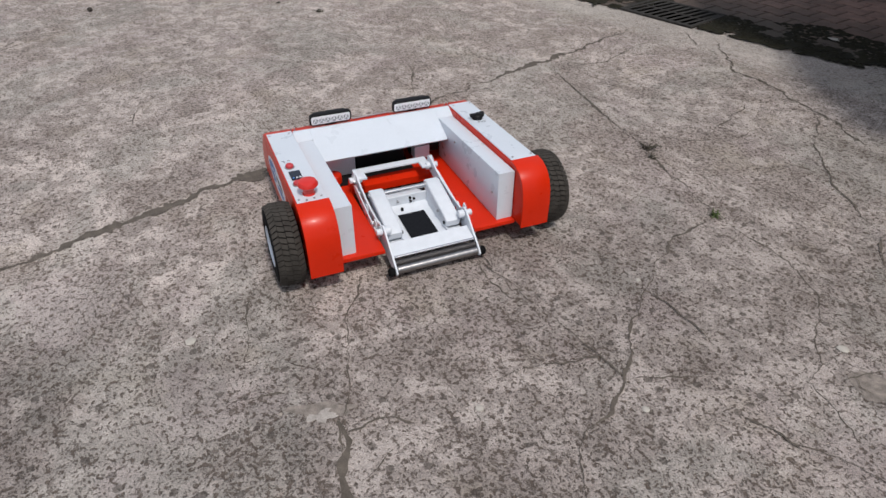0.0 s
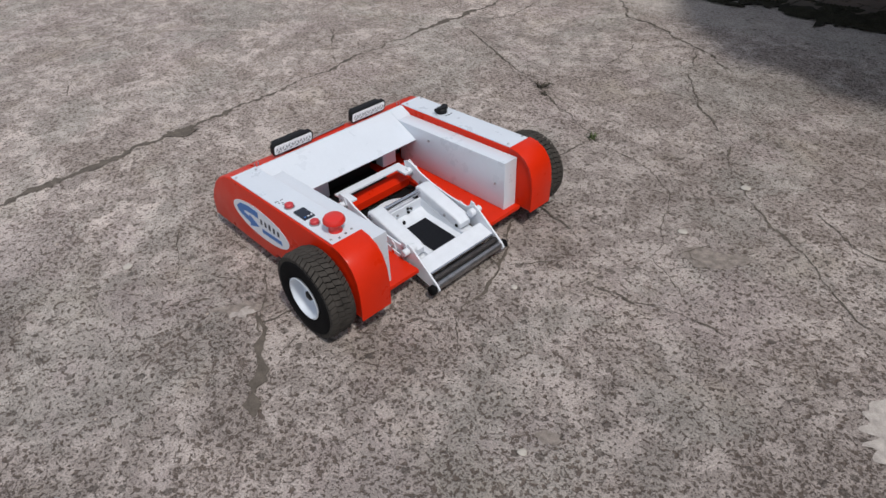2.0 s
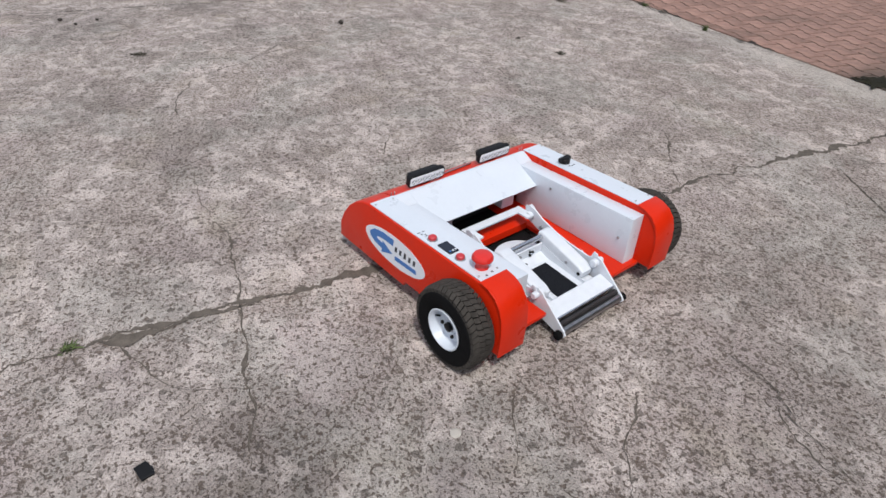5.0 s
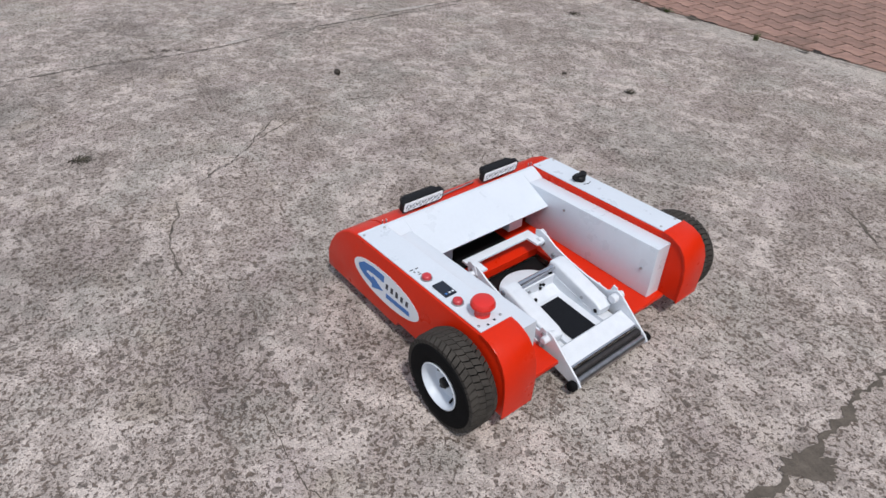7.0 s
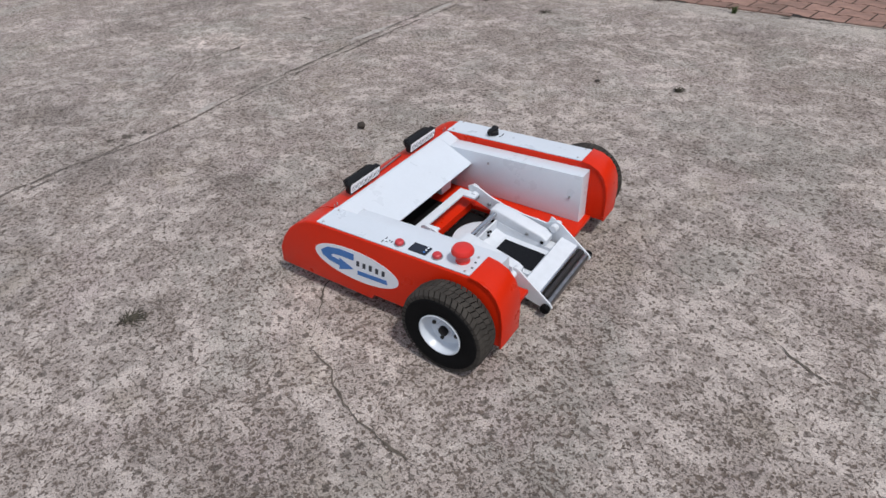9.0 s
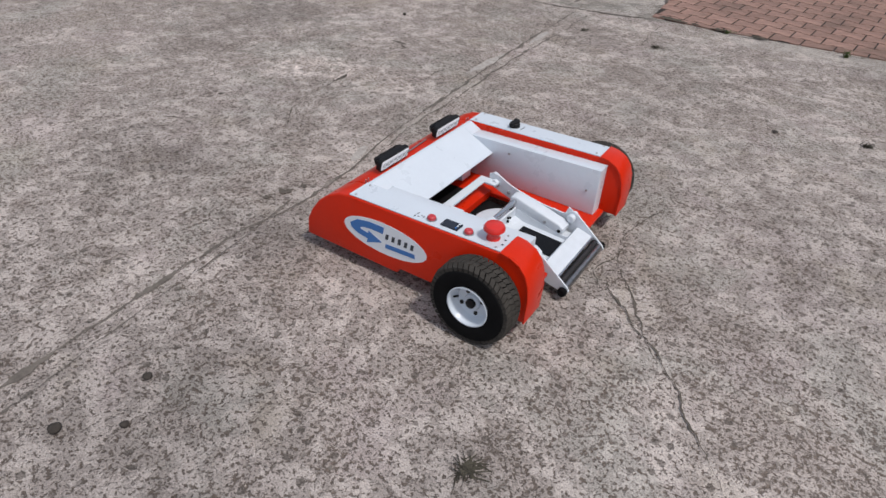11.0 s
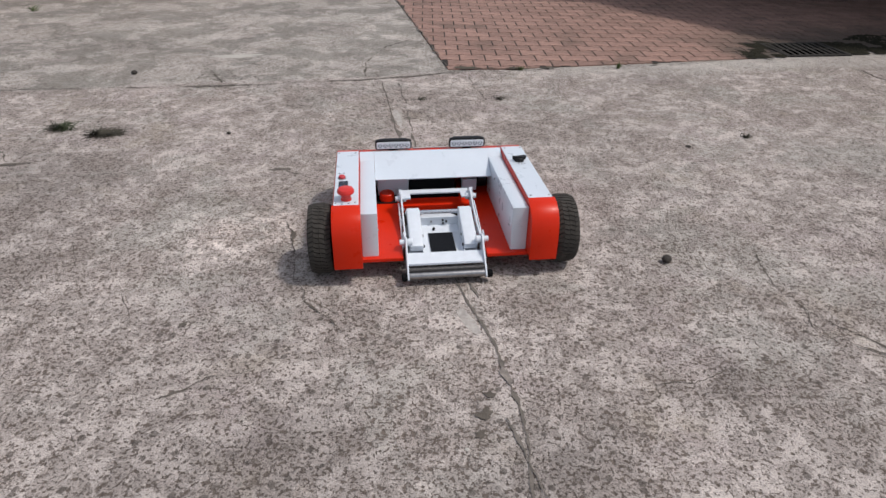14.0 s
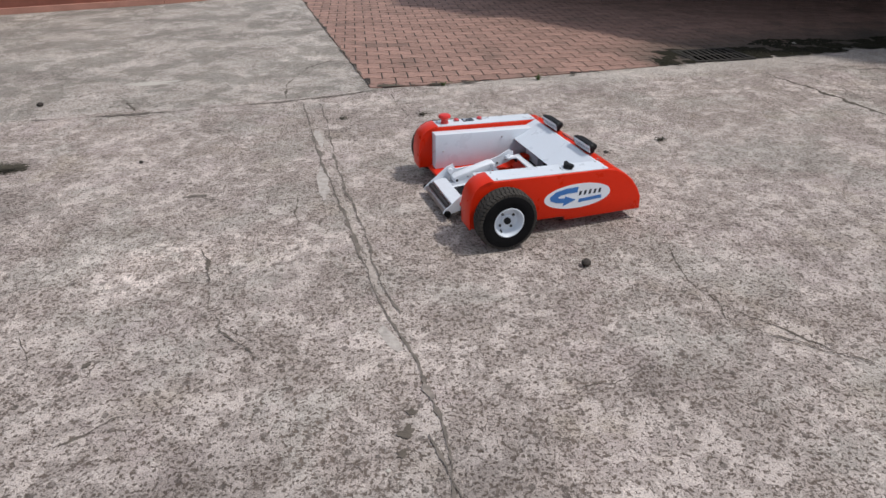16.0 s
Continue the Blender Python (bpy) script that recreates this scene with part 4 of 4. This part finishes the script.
def tug_lamp(tug, x):
    """LED work light: finned black housing, pale lens with six cells."""
    lamp = new("work_light")
    lamp.parent = tug
    lamp.matrix_basis = pose(x, -0.492, 0.252, -12, 0, 0)
    lamp["label"] = "black LED work light bar"
    part("housing", prism(rounded(0.075, 0.0035, 0.0455, 0.012), "y", -0.008, 0.008, 0.0015), M_BLACK, lamp, "", True)
    part("back_shell", prism([(-0.006, 0.006), (-0.006, 0.044), (-0.018, 0.042), (-0.028, 0.034), (-0.032, 0.023), (-0.026, 0.010)], "x", -0.062, 0.062, 0.010, 3), M_BLACK, lamp, "", True)
    for k in range(13):
        u = -0.051 + k * 0.0085
        part("fin", prism([(-0.006, 0.008), (-0.006, 0.043), (-0.020, 0.041), (-0.032, 0.033), (-0.036, 0.022), (-0.030, 0.012)], "x", u - 0.0022, u + 0.0022), M_BLACK, lamp)
    part("bracket", box(-0.02, 0.02, -0.02, 0.004, -0.004, 0.006, 0.001), M_BLACK, lamp)
    lens = part("lens", prism(rounded(0.0695, 0.0085, 0.0405, 0.006), "y", 0.0075, 0.0095, 0.0008), M_LENS, lamp, "pale lens over six LED cells")
    for k in range(6):
        u = -0.0550 + k * 0.022
        cell = turned([(0.0098, 0.0022), (0.0092, 0.0008), (0.0085, 0.0004), (0.0, 0.0004)], pose(u, 0.0094, 0.0245, -90, 0, 0), 14)
        part("led_cell", cell, M_LED, lens)
        # white strokes stand for the bright streaks in each cell's reflector
        for lean in (-1, 1):
            glint = prism([(u - 0.006 * lean - 0.002, 0.0175), (u - 0.006 * lean + 0.0015, 0.0175), (u + 0.003 * lean + 0.0015, 0.0325), (u + 0.003 * lean - 0.002, 0.0325)], "y", 0.0099 + 0.0002 * lean, 0.0112 + 0.0002 * lean)
            part("reflector_glint", glint, M_LENS, lens)


def lift_arm(tug, s):
    outline = [(-0.288, 0.164), (-0.270, 0.172), (-0.244, 0.166), (-0.205, 0.147), (-0.150, 0.131), (-0.080, 0.119), (0.000, 0.114), (0.022, 0.128), (0.034, 0.133), (0.050, 0.126), (0.100, 0.086), (0.150, 0.046), (0.158, 0.034), (0.152, 0.024), (0.140, 0.022), (0.060, 0.040), (0.000, 0.062), (-0.100, 0.070), (-0.190, 0.092), (-0.270, 0.118), (-0.284, 0.130)]
    x0, x1 = sorted((s * 0.134, s * 0.140))
    arm = part("lift_arm", prism(outline, "x", x0, x1, 0.001), M_ARM, tug, "white plate lift arm with bolts")
    for y, z, r in ((-0.252, 0.136, 0.009), (-0.205, 0.118, 0.006), (0.030, 0.108, 0.010), (0.012, 0.084, 0.007), (-0.06, 0.090, 0.005)):
        a = s * 0.139
        part("bolt", rod((a - s * 0.012, y, z), (a + s * 0.012, y, z), r, 12), M_ARM if r == 0.010 else M_STEEL, arm)
    for k in range(5):
        y = -0.175 + k * 0.034
        zz = 0.1245 - k * 0.0055
        a0, a1 = sorted((s * 0.1335, s * 0.1405))
        part("cutout", prism([(y, zz - 0.012), (y + 0.016, zz - 0.014), (y + 0.008, zz)], "x", a0, a1), M_RED, arm)
    for y, z, n in ((0.034, 0.112, 0.020), (-0.258, 0.140, 0.016)):
        part("pivot_sleeve", rod((s * 0.1335, y, z), (s * (0.1335 - n), y, z), 0.013, 18), M_ARM, arm, "", True)
        part("nut", rod((s * 0.1402, y, z), (s * 0.160, y, z), 0.0105, 16, 0.002), M_ARM, arm)
    for y, z, a, b in ((-0.262, 0.158, 0.020, 0.016), (-0.120, 0.110, 0.014, 0.012), (-0.030, 0.102, 0.012, 0.014), (0.020, 0.124, 0.016, 0.014)):
        lug = part("lug", prism([(y - a, z - b), (y + a, z - b), (y + a * 0.5, z + b * 0.7), (y - a * 0.4, z + b)], "x", *sorted((s * 0.1405, s * 0.1445)), 0.0008), M_ARM, arm)
        lug["label"] = "white bolted lug"
        part("bolt", rod((s * 0.1440, y, z - b * 0.3), (s * 0.1500, y, z - b * 0.3), 0.0048, 6, 0.001), M_STEEL, arm)
    link = prism([(-0.245, 0.128), (-0.225, 0.136), (-0.020, 0.092), (0.020, 0.088), (0.020, 0.070), (-0.030, 0.068), (-0.235, 0.108)], "x", *sorted((s * 0.146, s * 0.150)), 0.0008)
    plate = part("outer_link", link, M_ARM, arm, "white perforated link plate")
    for k in range(6):
        y = -0.205 + k * 0.036
        z = 0.1145 - k * 0.0062
        part("hole_plug", rod((s * 0.1495, y, z), (s * 0.1512, y, z), 0.0062, 12, 0.0005), M_RED if k % 2 else M_STEEL, plate)
    cx = s * 0.0985
    damper = part("actuator", prism([(-0.175, 0.116), (-0.168, 0.142), (-0.150, 0.148), (0.015, 0.104), (0.032, 0.092), (0.030, 0.072), (0.012, 0.066), (-0.150, 0.104)], "x", *sorted((cx - s * 0.025, cx + s * 0.025)), 0.006, 3), M_ARM, tug, "white lift actuator", True)
    part("bolt", rod((cx - s * 0.0245, 0.018, 0.082), (cx - s * 0.030, 0.018, 0.082), 0.006, 12), M_BLACK, damper)
    part("bolt", rod((cx - s * 0.0245, -0.035, 0.096), (cx - s * 0.030, -0.035, 0.096), 0.0055, 12), M_STEEL, damper)


def cradle(tug):
    part("cradle_tray", prism([(-0.150, 0.066), (-0.150, 0.078), (-0.140, 0.078), (-0.125, 0.071), (-0.110, 0.0665), (0.048, 0.058), (0.048, 0.050), (-0.10, 0.056)], "x", -0.125, 0.125, 0.001), M_ARM, tug, "white sheet cradle tray")
    part("tray_back", prism([(-0.1500, 0.070), (-0.1455, 0.070), (-0.1415, 0.112), (-0.1455, 0.114)], "x", -0.0725, 0.0725, 0.0008), M_ARM, tug, "white back wall of the cradle tray")
    for s in (1, -1):
        part("tray_side", prism([(-0.148, 0.064), (0.052, 0.054), (0.052, 0.070), (0.010, 0.072), (-0.148, 0.108)], "x", *sorted((s * 0.0728, s * 0.0765)), 0.0008), M_ARM, tug, "white side wall of the cradle tray")
    for x, z in ((-0.028, 0.094), (-0.014, 0.100), (-0.016, 0.086), (0.030, 0.095)):
        part("fastener", rod((x, -0.1445, z), (x, -0.1365, z), 0.0042, 10, 0.001), M_BLACK if x < 0 else M_STEEL, tug)
    part("grip_pad", prism([(-0.096, 0.0680), (0.045, 0.0604), (0.045, 0.0628), (-0.096, 0.0704)], "x", -0.046, 0.046), M_GRIP, tug, "black rubber grip pad")
    part("cross_plate", prism([(0.054, 0.077), (0.059, 0.081), (0.111, 0.067), (0.111, 0.061), (0.061, 0.0745), (0.060, 0.055), (0.054, 0.055)], "x", -0.1335, 0.1335, 0.0008), M_ARM, tug, "white front cross plate")
    part("edge_bar", rod((-0.1335, 0.1135, 0.0635), (0.1335, 0.1135, 0.0635), 0.0045, 14), M_CHROME, tug, "polished steel edge bar", True)
    part("upper_roller", rod((-0.1335, 0.1255, 0.050), (0.1335, 0.1255, 0.050), 0.0105, 20), M_KNURL, tug, "dark knurled steel roller", True)
    lower = part("lower_roller", rod((-0.1335, 0.141, 0.037), (0.1335, 0.141, 0.037), 0.0125, 24), M_ROLLER, tug, "polished steel nose roller", True)
    for s in (1, -1):
        part("end_cap", rod((s * 0.1405, 0.141, 0.033), (s * 0.160, 0.141, 0.033), 0.0145, 20, 0.004), M_RUBBER, lower, "black rubber end cap", True)
    part("cross_rod", rod((-0.128, -0.152, 0.131), (0.128, -0.152, 0.131), 0.0085, 18), M_CHROME, tug, "polished steel cross rod", True)
    bm = box(-0.1335, 0.1335, -0.318, -0.288, 0.140, 0.147, 0.001)
    for s in (1, -1):
        box(min(s * 0.100, s * 0.1335), max(s * 0.100, s * 0.1335), -0.2885, -0.245, 0.140, 0.147, 0.001, bm)
    part("rear_bar", bm, M_ARM, tug, "white U-shaped rear bar")
    part("red_beam", prism([(-0.325, 0.0810), (-0.2945, 0.0810), (-0.2945, 0.0665), (-0.284, 0.0665), (-0.284, 0.092), (-0.325, 0.104)], "x", -0.1495, 0.1495, 0.001), M_RED, tug, "red cross beam under the cradle")
    part("pivot_disc", prism([(0.096 * math.cos(a * math.pi / 30), -0.158 - 0.092 * math.sin(a * math.pi / 30)) for a in range(31)], "z", 0.0505, 0.080, 0.003), M_ARM, tug, "white half-round pivot disc", True)
    # added black plate that makes the open cavity read dark
    part("dark_underplate", box(-0.1495, 0.1495, -0.294, -0.10, 0.040, 0.050, 0.002), M_BLACK, tug, "black plate added to darken the cavity below the cradle")
    part("cable_clip", rod((0.022, -0.120, 0.068), (0.022, -0.120, 0.080), 0.005, 12), M_BLACK, tug)


R_WHEEL = 0.125


def build_wheel(tug, s):
    """Pneumatic wheel that turns about its own x axis."""
    wheel = new("wheel")
    wheel.parent = tug
    wheel["label"] = "black pneumatic tyre on a white rim"
    wheel.matrix_basis = pose(s * 0.434, 0, R_WHEEL)
    axis = pose(0, 0, 0, 0, s * 90, 0)
    tyre = [(0.060, -0.034), (0.068, -0.039), (0.090, -0.042), (0.106, -0.040), (0.1115, -0.034), (0.1145, -0.024), (0.1155, 0.0), (0.1145, 0.024), (0.1115, 0.034), (0.106, 0.040), (0.090, 0.042), (0.068, 0.039), (0.060, 0.034), (0.058, 0.0)]
    rubber = part("tyre", turned(tyre, axis, 56, True), M_RUBBER, wheel, "", True)
    bm = bmesh.new()
    rows = ((-0.0375, -0.0200, 0.10), (-0.0192, -0.0006, 0.35), (0.0006, 0.0192, 0.10), (0.0200, 0.0375, 0.35))
    n = 46
    for z0, z1, shift in rows:
        for k in range(n):
            a = 2 * math.pi * (k + shift) / n
            wide = 2 * math.pi / n * 0.405
            quad = []
            for aa, zz in ((-wide, z0), (wide, z0), (wide * 1.0, z1), (-wide, z1)):
                tilt = 0.05 * math.sin((zz) * 90)
                edge = abs(zz) > 0.03
                for r in ((0.1080, 0.1190) if edge else (0.1140, 0.1250)):
                    quad.append(bm.verts.new((r * math.cos(a + aa + tilt), r * math.sin(a + aa + tilt), zz)))
            lo, hi = quad[0::2], quad[1::2]
            bm.faces.new(hi)
            for j in range(4):
                bm.faces.new((lo[j], lo[(j + 1) % 4], hi[(j + 1) % 4], hi[j]))
    bmesh.ops.recalc_face_normals(bm, faces=bm.faces)
    bm.transform(axis)
    part("tread", bm, M_TREAD, rubber, "dusty block tread")
    rim = part("rim", turned([(0.0605, 0.036), (0.0625, 0.040), (0.0590, 0.041), (0.0555, 0.036), (0.0520, 0.018), (0.0460, 0.011), (0.0250, 0.010), (0.0220, 0.016), (0.0, 0.016)], axis, 40), M_WHITE, wheel, "white painted steel rim", True)
    part("hub", turned([(0.0135, 0.015), (0.0135, 0.025), (0.0105, 0.027), (0.0, 0.027)], axis, 20), M_BLACK, rim, "black hub cap", True)
    part("valve", rod((s * 0.012, 0.0, 0.044), (s * 0.026, 0.004, 0.050), 0.003, 8, 0.001), M_BLACK, rim)
    for k in range(4):
        a = k * math.pi / 2 + 0.4
        y, z = 0.034 * math.cos(a), 0.034 * math.sin(a)
        part("wheel_nut", rod((s * 0.010, y, z), (s * 0.017, y, z), 0.0055, 6, 0.001), M_IRON, rim)
    return wheel


tug = build_tug()
wheel_left, wheel_right = build_wheel(tug, 1), build_wheel(tug, -1)


# ---- small things on the ground ----
def stone(x, y, size, seed, mat, flat=0.65, name="pebble", label="dark pebble lying on the concrete", category="pebble"):
    bm = bmesh.new()
    bmesh.ops.create_icosphere(bm, subdivisions=2, radius=size / 2)
    for v in bm.verts:
        v.co *= 1 + 0.30 * noise.noise(v.co * (1.6 / size) + Vector((seed, 0, 0)))
        v.co.z *= flat
    low = min(v.co.z for v in bm.verts)
    bmesh.ops.translate(bm, vec=(0, 0, -low - 0.001), verts=bm.verts)
    ob = part(name, bm, mat, None, "", True)
    ob.matrix_basis = pose(x, y, 0, 0, 0, seed * 77)
    return tagged(ob, label, category)


for k, (x, y, size) in enumerate(((0.56, 0.20, 0.032), (0.66, 0.31, 0.022), (0.56, 0.42, 0.024), (-1.25, 3.23, 0.024), (-2.25, 4.32, 0.042))):
    tagged(stone(x, y, size, k + 1, M_PEBBLE), group="loose pebbles")
stone(1.218, 3.177, 0.030, 14, M_PEBBLE, 0.3, "soil_clod", "flat dark clod of dried soil on the concrete", "soil clod")
stone(0.775, 2.015, 0.036, 12, M_PEBBLE, 0.85, "seed_cone", "round dark seed cone lying on the concrete", "seed cone")
for k, (x, y, size) in enumerate(((4.365, 1.82, 0.030), (5.30, 3.30, 0.030), (4.96, 2.36, 0.022), (5.17, 2.70, 0.02), (0.02, 1.10, 0.013), (4.80, 3.05, 0.016), (5.275, 3.681, 0.034), (5.60, 2.35, 0.022))):
    stone(x, y, size, k + 21, M_CHIP, 0.28, "concrete_chip", "flat pale concrete chip on the ground", "chip")
scrap = part("plastic_scrap", prism([(-0.022, -0.014), (0.020, -0.018), (0.024, 0.012), (0.004, 0.018), (-0.020, 0.015)], "z", 0.0, 0.007, 0.002), M_BLACK, None)
scrap.matrix_basis = pose(4.31, 1.10, 0.0005, 0, 3, 35)
tagged(scrap, "small scrap of black plastic on the concrete", "scrap")
cap = part("bottle_cap", turned([(0, 0.006), (0.012, 0.006), (0.0145, 0.004), (0.016, 0.0), (0.0145, 0.0005), (0.013, 0.0045), (0, 0.0048)], pose(0, 0, 0), 21), M_CAP, None, "", True)
cap.matrix_basis = pose(5.10, 1.48, 0.0005, 4, 0, 0)
tagged(cap, "dull blue-grey metal bottle cap lying flat", "bottle cap")


def tuft(x, y, reach, height, count, mat, seed, name, label, category, rise=1.0):
    """Thin bent blades or stalks from one root."""
    rnd = random.Random(seed)
    bm = bmesh.new()
    for _ in range(count):
        a, long, w = rnd.uniform(0, 6.283), reach * rnd.uniform(0.4, 1.1), rnd.uniform(0.0012, 0.0032)
        bx, by = rnd.gauss(0, reach * 0.22), rnd.gauss(0, reach * 0.22)
        d, s = Vector((math.cos(a), math.sin(a), 0)), Vector((-math.sin(a), math.cos(a), 0))
        h = height * rnd.uniform(0.3, 1.0)
        last = None
        for k in range(4):
            f = k / 3
            c = Vector((bx, by, 0)) + d * long * f + Vector((0, 0, h * math.sin(f * 2.2) * rise))
            c.z = max(c.z, 0.0005)
            half = s * w * (1 - 0.85 * f) + Vector((0, 0, w * 0.4))
            pair = bm.verts.new(c - half), bm.verts.new(c + half)
            if last:
                bm.faces.new((last[0], pair[0], pair[1], last[1]))
            last = pair
    ob = part(name, bm, mat, None)
    ob.matrix_basis = pose(x, y, 0.0005)
    return tagged(ob, label, category)


tuft(4.19, 3.73, 0.045, 0.022, 46, M_DRY, 1, "dead_leaves", "small heap of dead brown leaf litter", "leaf litter")
tuft(4.25, 3.68, 0.03, 0.015, 24, M_DRY, 8, "dead_leaves", "small heap of dead brown leaf litter", "leaf litter")
tuft(4.68, 3.54, 0.03, 0.02, 30, M_GREEN, 2, "weed", "small green weed growing from a crack", "weed")
tuft(-2.18, 3.25, 0.09, 0.035, 150, M_LEAFY, 3, "weed", "low green weed spreading on the concrete", "weed")
tuft(-4.15, 6.38, 0.08, 0.06, 46, M_GREEN, 17, "weed", "low green weed on the smooth concrete slab", "weed")
tuft(-1.93, 3.19, 0.085, 0.014, 260, M_DRY, 4, "dry_weed", "flattened dry weed on the concrete", "weed")
tuft(1.31, 0.755, 0.045, 0.006, 55, M_DRY, 18, "dry_weed", "flattened dry moss on the concrete", "moss")
tuft(-1.87, 3.19, 0.06, 0.010, 150, M_DRY, 14, "dry_weed", "flattened dry weed on the concrete", "weed")
tuft(1.58, 3.33, 0.035, 0.02, 40, M_DRY, 5, "weed", "small dark weed growing in the concrete", "weed")
tuft(0.26, 3.92, 0.045, 0.015, 30, M_DRY, 6, "twig_litter", "dark twig litter lying on the concrete", "litter")
tuft(1.17, 4.70, 0.035, 0.05, 46, M_GREEN, 7, "weed", "small green weed at the paving's edge", "weed")
tuft(0.45, 4.60, 0.04, 0.03, 40, M_GREEN, 9, "weed", "small green weed at the paving's edge", "weed")
tuft(3.85, 0.86, 0.035, 0.010, 42, M_GREEN, 10, "weed", "low green weed in a wide crack", "weed")
tuft(-0.25, 3.88, 0.05, 0.012, 24, M_DRY, 13, "twig_litter", "dark twig litter lying on the concrete", "litter")
scrap = part("paper_scrap", prism([(-0.035, -0.012), (0.0, -0.022), (0.034, -0.004), (0.012, 0.004), (0.022, 0.022), (-0.010, 0.012)], "z", 0.0, 0.002), M_CHIP, None)
scrap.matrix_basis = pose(3.77, 5.70, 0.022, 4, 6, 10)
tagged(scrap, "torn white paper scrap on the wet moss", "scrap")


def gravel():
    """Loose grains over the yard, denser beside the cracks."""
    rnd = random.Random(11)
    bm = bmesh.new()
    for _ in range(2600):
        x, y = rnd.uniform(-1.8, 5.9), rnd.uniform(0.1, 4.6)
        r = rnd.uniform(0.0012, 0.0038) * (1.6 if rnd.random() < 0.06 else 1)
        top = bm.verts.new((x + rnd.uniform(-r, r) * 0.3, y, r * 0.9))
        ring = [bm.verts.new((x + r * rnd.uniform(0.7, 1.2) * math.cos(a + 0.3), y + r * rnd.uniform(0.7, 1.2) * math.sin(a), r * rnd.uniform(0.0, 0.3))) for a in (0, 1.25, 2.5, 3.8, 5.0)]
        for k in range(5):
            bm.faces.new((ring[k], ring[(k + 1) % 5], top))
    return bm


tagged(part("gravel", gravel(), M_GRAVEL, None), "loose grit and small gravel on the concrete", "gravel", kind="stuff")


# ---- paving blocks: the nearest as pieces, the rest joined ----
def block(cx, cy):
    """One interlocking block: stepped long sides."""
    w, h, j = 0.0925, 0.0690, 0.0105
    top = [(w, h + j), (0.052, h + j), (0.030, h - j), (-0.030, h - j), (-0.052, h + j), (-w, h + j)]
    pts = top + [(-x, -y) for x, y in top]
    return [(cx + x, cy + y) for x, y in pts]


c, s = math.cos(PAVE_TURN), math.sin(PAVE_TURN)
back = DRAIN.inverted()
pieces = []
rnd = random.Random(3)
for row in range(41):
    for colm in range(-8, 46):
        shape = [(-0.08 + c * x - s * y, 4.54 + s * x + c * y) for x, y in block(0.195 * (colm + 0.5 * (row % 2)), 0.155 * (row + 0.3))]
        for a, b in LIMITS:
            shape = kept(shape, a, b)
            if len(shape) < 3:
                break
        else:
            cx, cy = sum(p[0] for p in shape) / len(shape), sum(p[1] for p in shape) / len(shape)
            size = abs(sum(p[0] * q[1] - q[0] * p[1] for p, q in zip(shape, shape[1:] + shape[:1]))) / 2
            q = back @ Vector((cx, cy, 0))
            if size > 0.004 and not (abs(q.x) < DW / 2 + 0.05 and abs(q.y) < DD / 2 + 0.05) and cx < 8.5:
                pieces.append((math.hypot((cx - 0.9) * 0.6, cy - 4.4), cx, cy, shape, rnd.uniform(-0.0005, 0.0005)))
pieces.sort(key=lambda p: p[0])
shared = {}
for _, cx, cy, shape, lift in pieces[:300]:
    local = [(x - cx, y - cy) for x, y in shape]
    key = tuple(round(v, 3) for p in local for v in p)
    if key not in shared:
        me = bpy.data.meshes.new("paving_block")
        bm = slab([(local, 0.0)], -0.01, 0.009)
        bm.to_mesh(me)
        bm.free()
        me.materials.append(M_PAVER)
        shared[key] = me
    ob = new("paving_block", shared[key])
    ob.parent = paving
    ob.matrix_basis = pose(cx, cy, lift)
rest = part("paving_blocks_rest", slab([(shape, lift) for _, _, _, shape, lift in pieces[300:]], 0.0, 0.009), M_PAVER_FAR, paving)
tagged(rest, kind="stuff")


def motions():
    """The tug drives and turns; its wheels roll with the way that each has gone."""
    def at(t):
        k = max(0, min(len(TUG_PATH) - 2, sum(row[0] <= t for row in TUG_PATH) - 1))
        rows = [TUG_PATH[max(0, min(len(TUG_PATH) - 1, k + j))] for j in (-1, 0, 1, 2)]
        (t0, *p0), (t1, *p1), (t2, *p2), (t3, *p3) = rows
        f, out = (t - t1) / (t2 - t1), []
        for a, b, c, d in zip(p0, p1, p2, p3):
            m1 = (c - a) / max(t2 - t0, 1e-6) * (t2 - t1)
            m2 = (d - b) / max(t3 - t1, 1e-6) * (t2 - t1)
            out.append((2 * f**3 - 3 * f**2 + 1) * b + (f**3 - 2 * f**2 + f) * m1 + (3 * f**2 - 2 * f**3) * c + (f**3 - f**2) * m2)
        return out

    steps = [(k / 10, *at(k / 10)) for k in range(161)]
    walk(tug, [(t, pose(x, y, 0, 0, 0, a)) for t, x, y, a in steps])
    for wheel, side in ((wheel_left, 0.434), (wheel_right, -0.434)):
        turn, rows, before = 0.0, [], None
        for t, x, y, a in steps:
            r = radians(a)
            here = Vector((x + side * math.cos(r), y + side * math.sin(r)))
            if before is not None:
                turn -= math.degrees((here - before).dot(Vector((-math.sin(r), math.cos(r)))) / R_WHEEL)
            before = here
            rows.append((t, pose(side, 0, R_WHEEL, turn, 0, 0)))
        walk(wheel, rows)


motions()
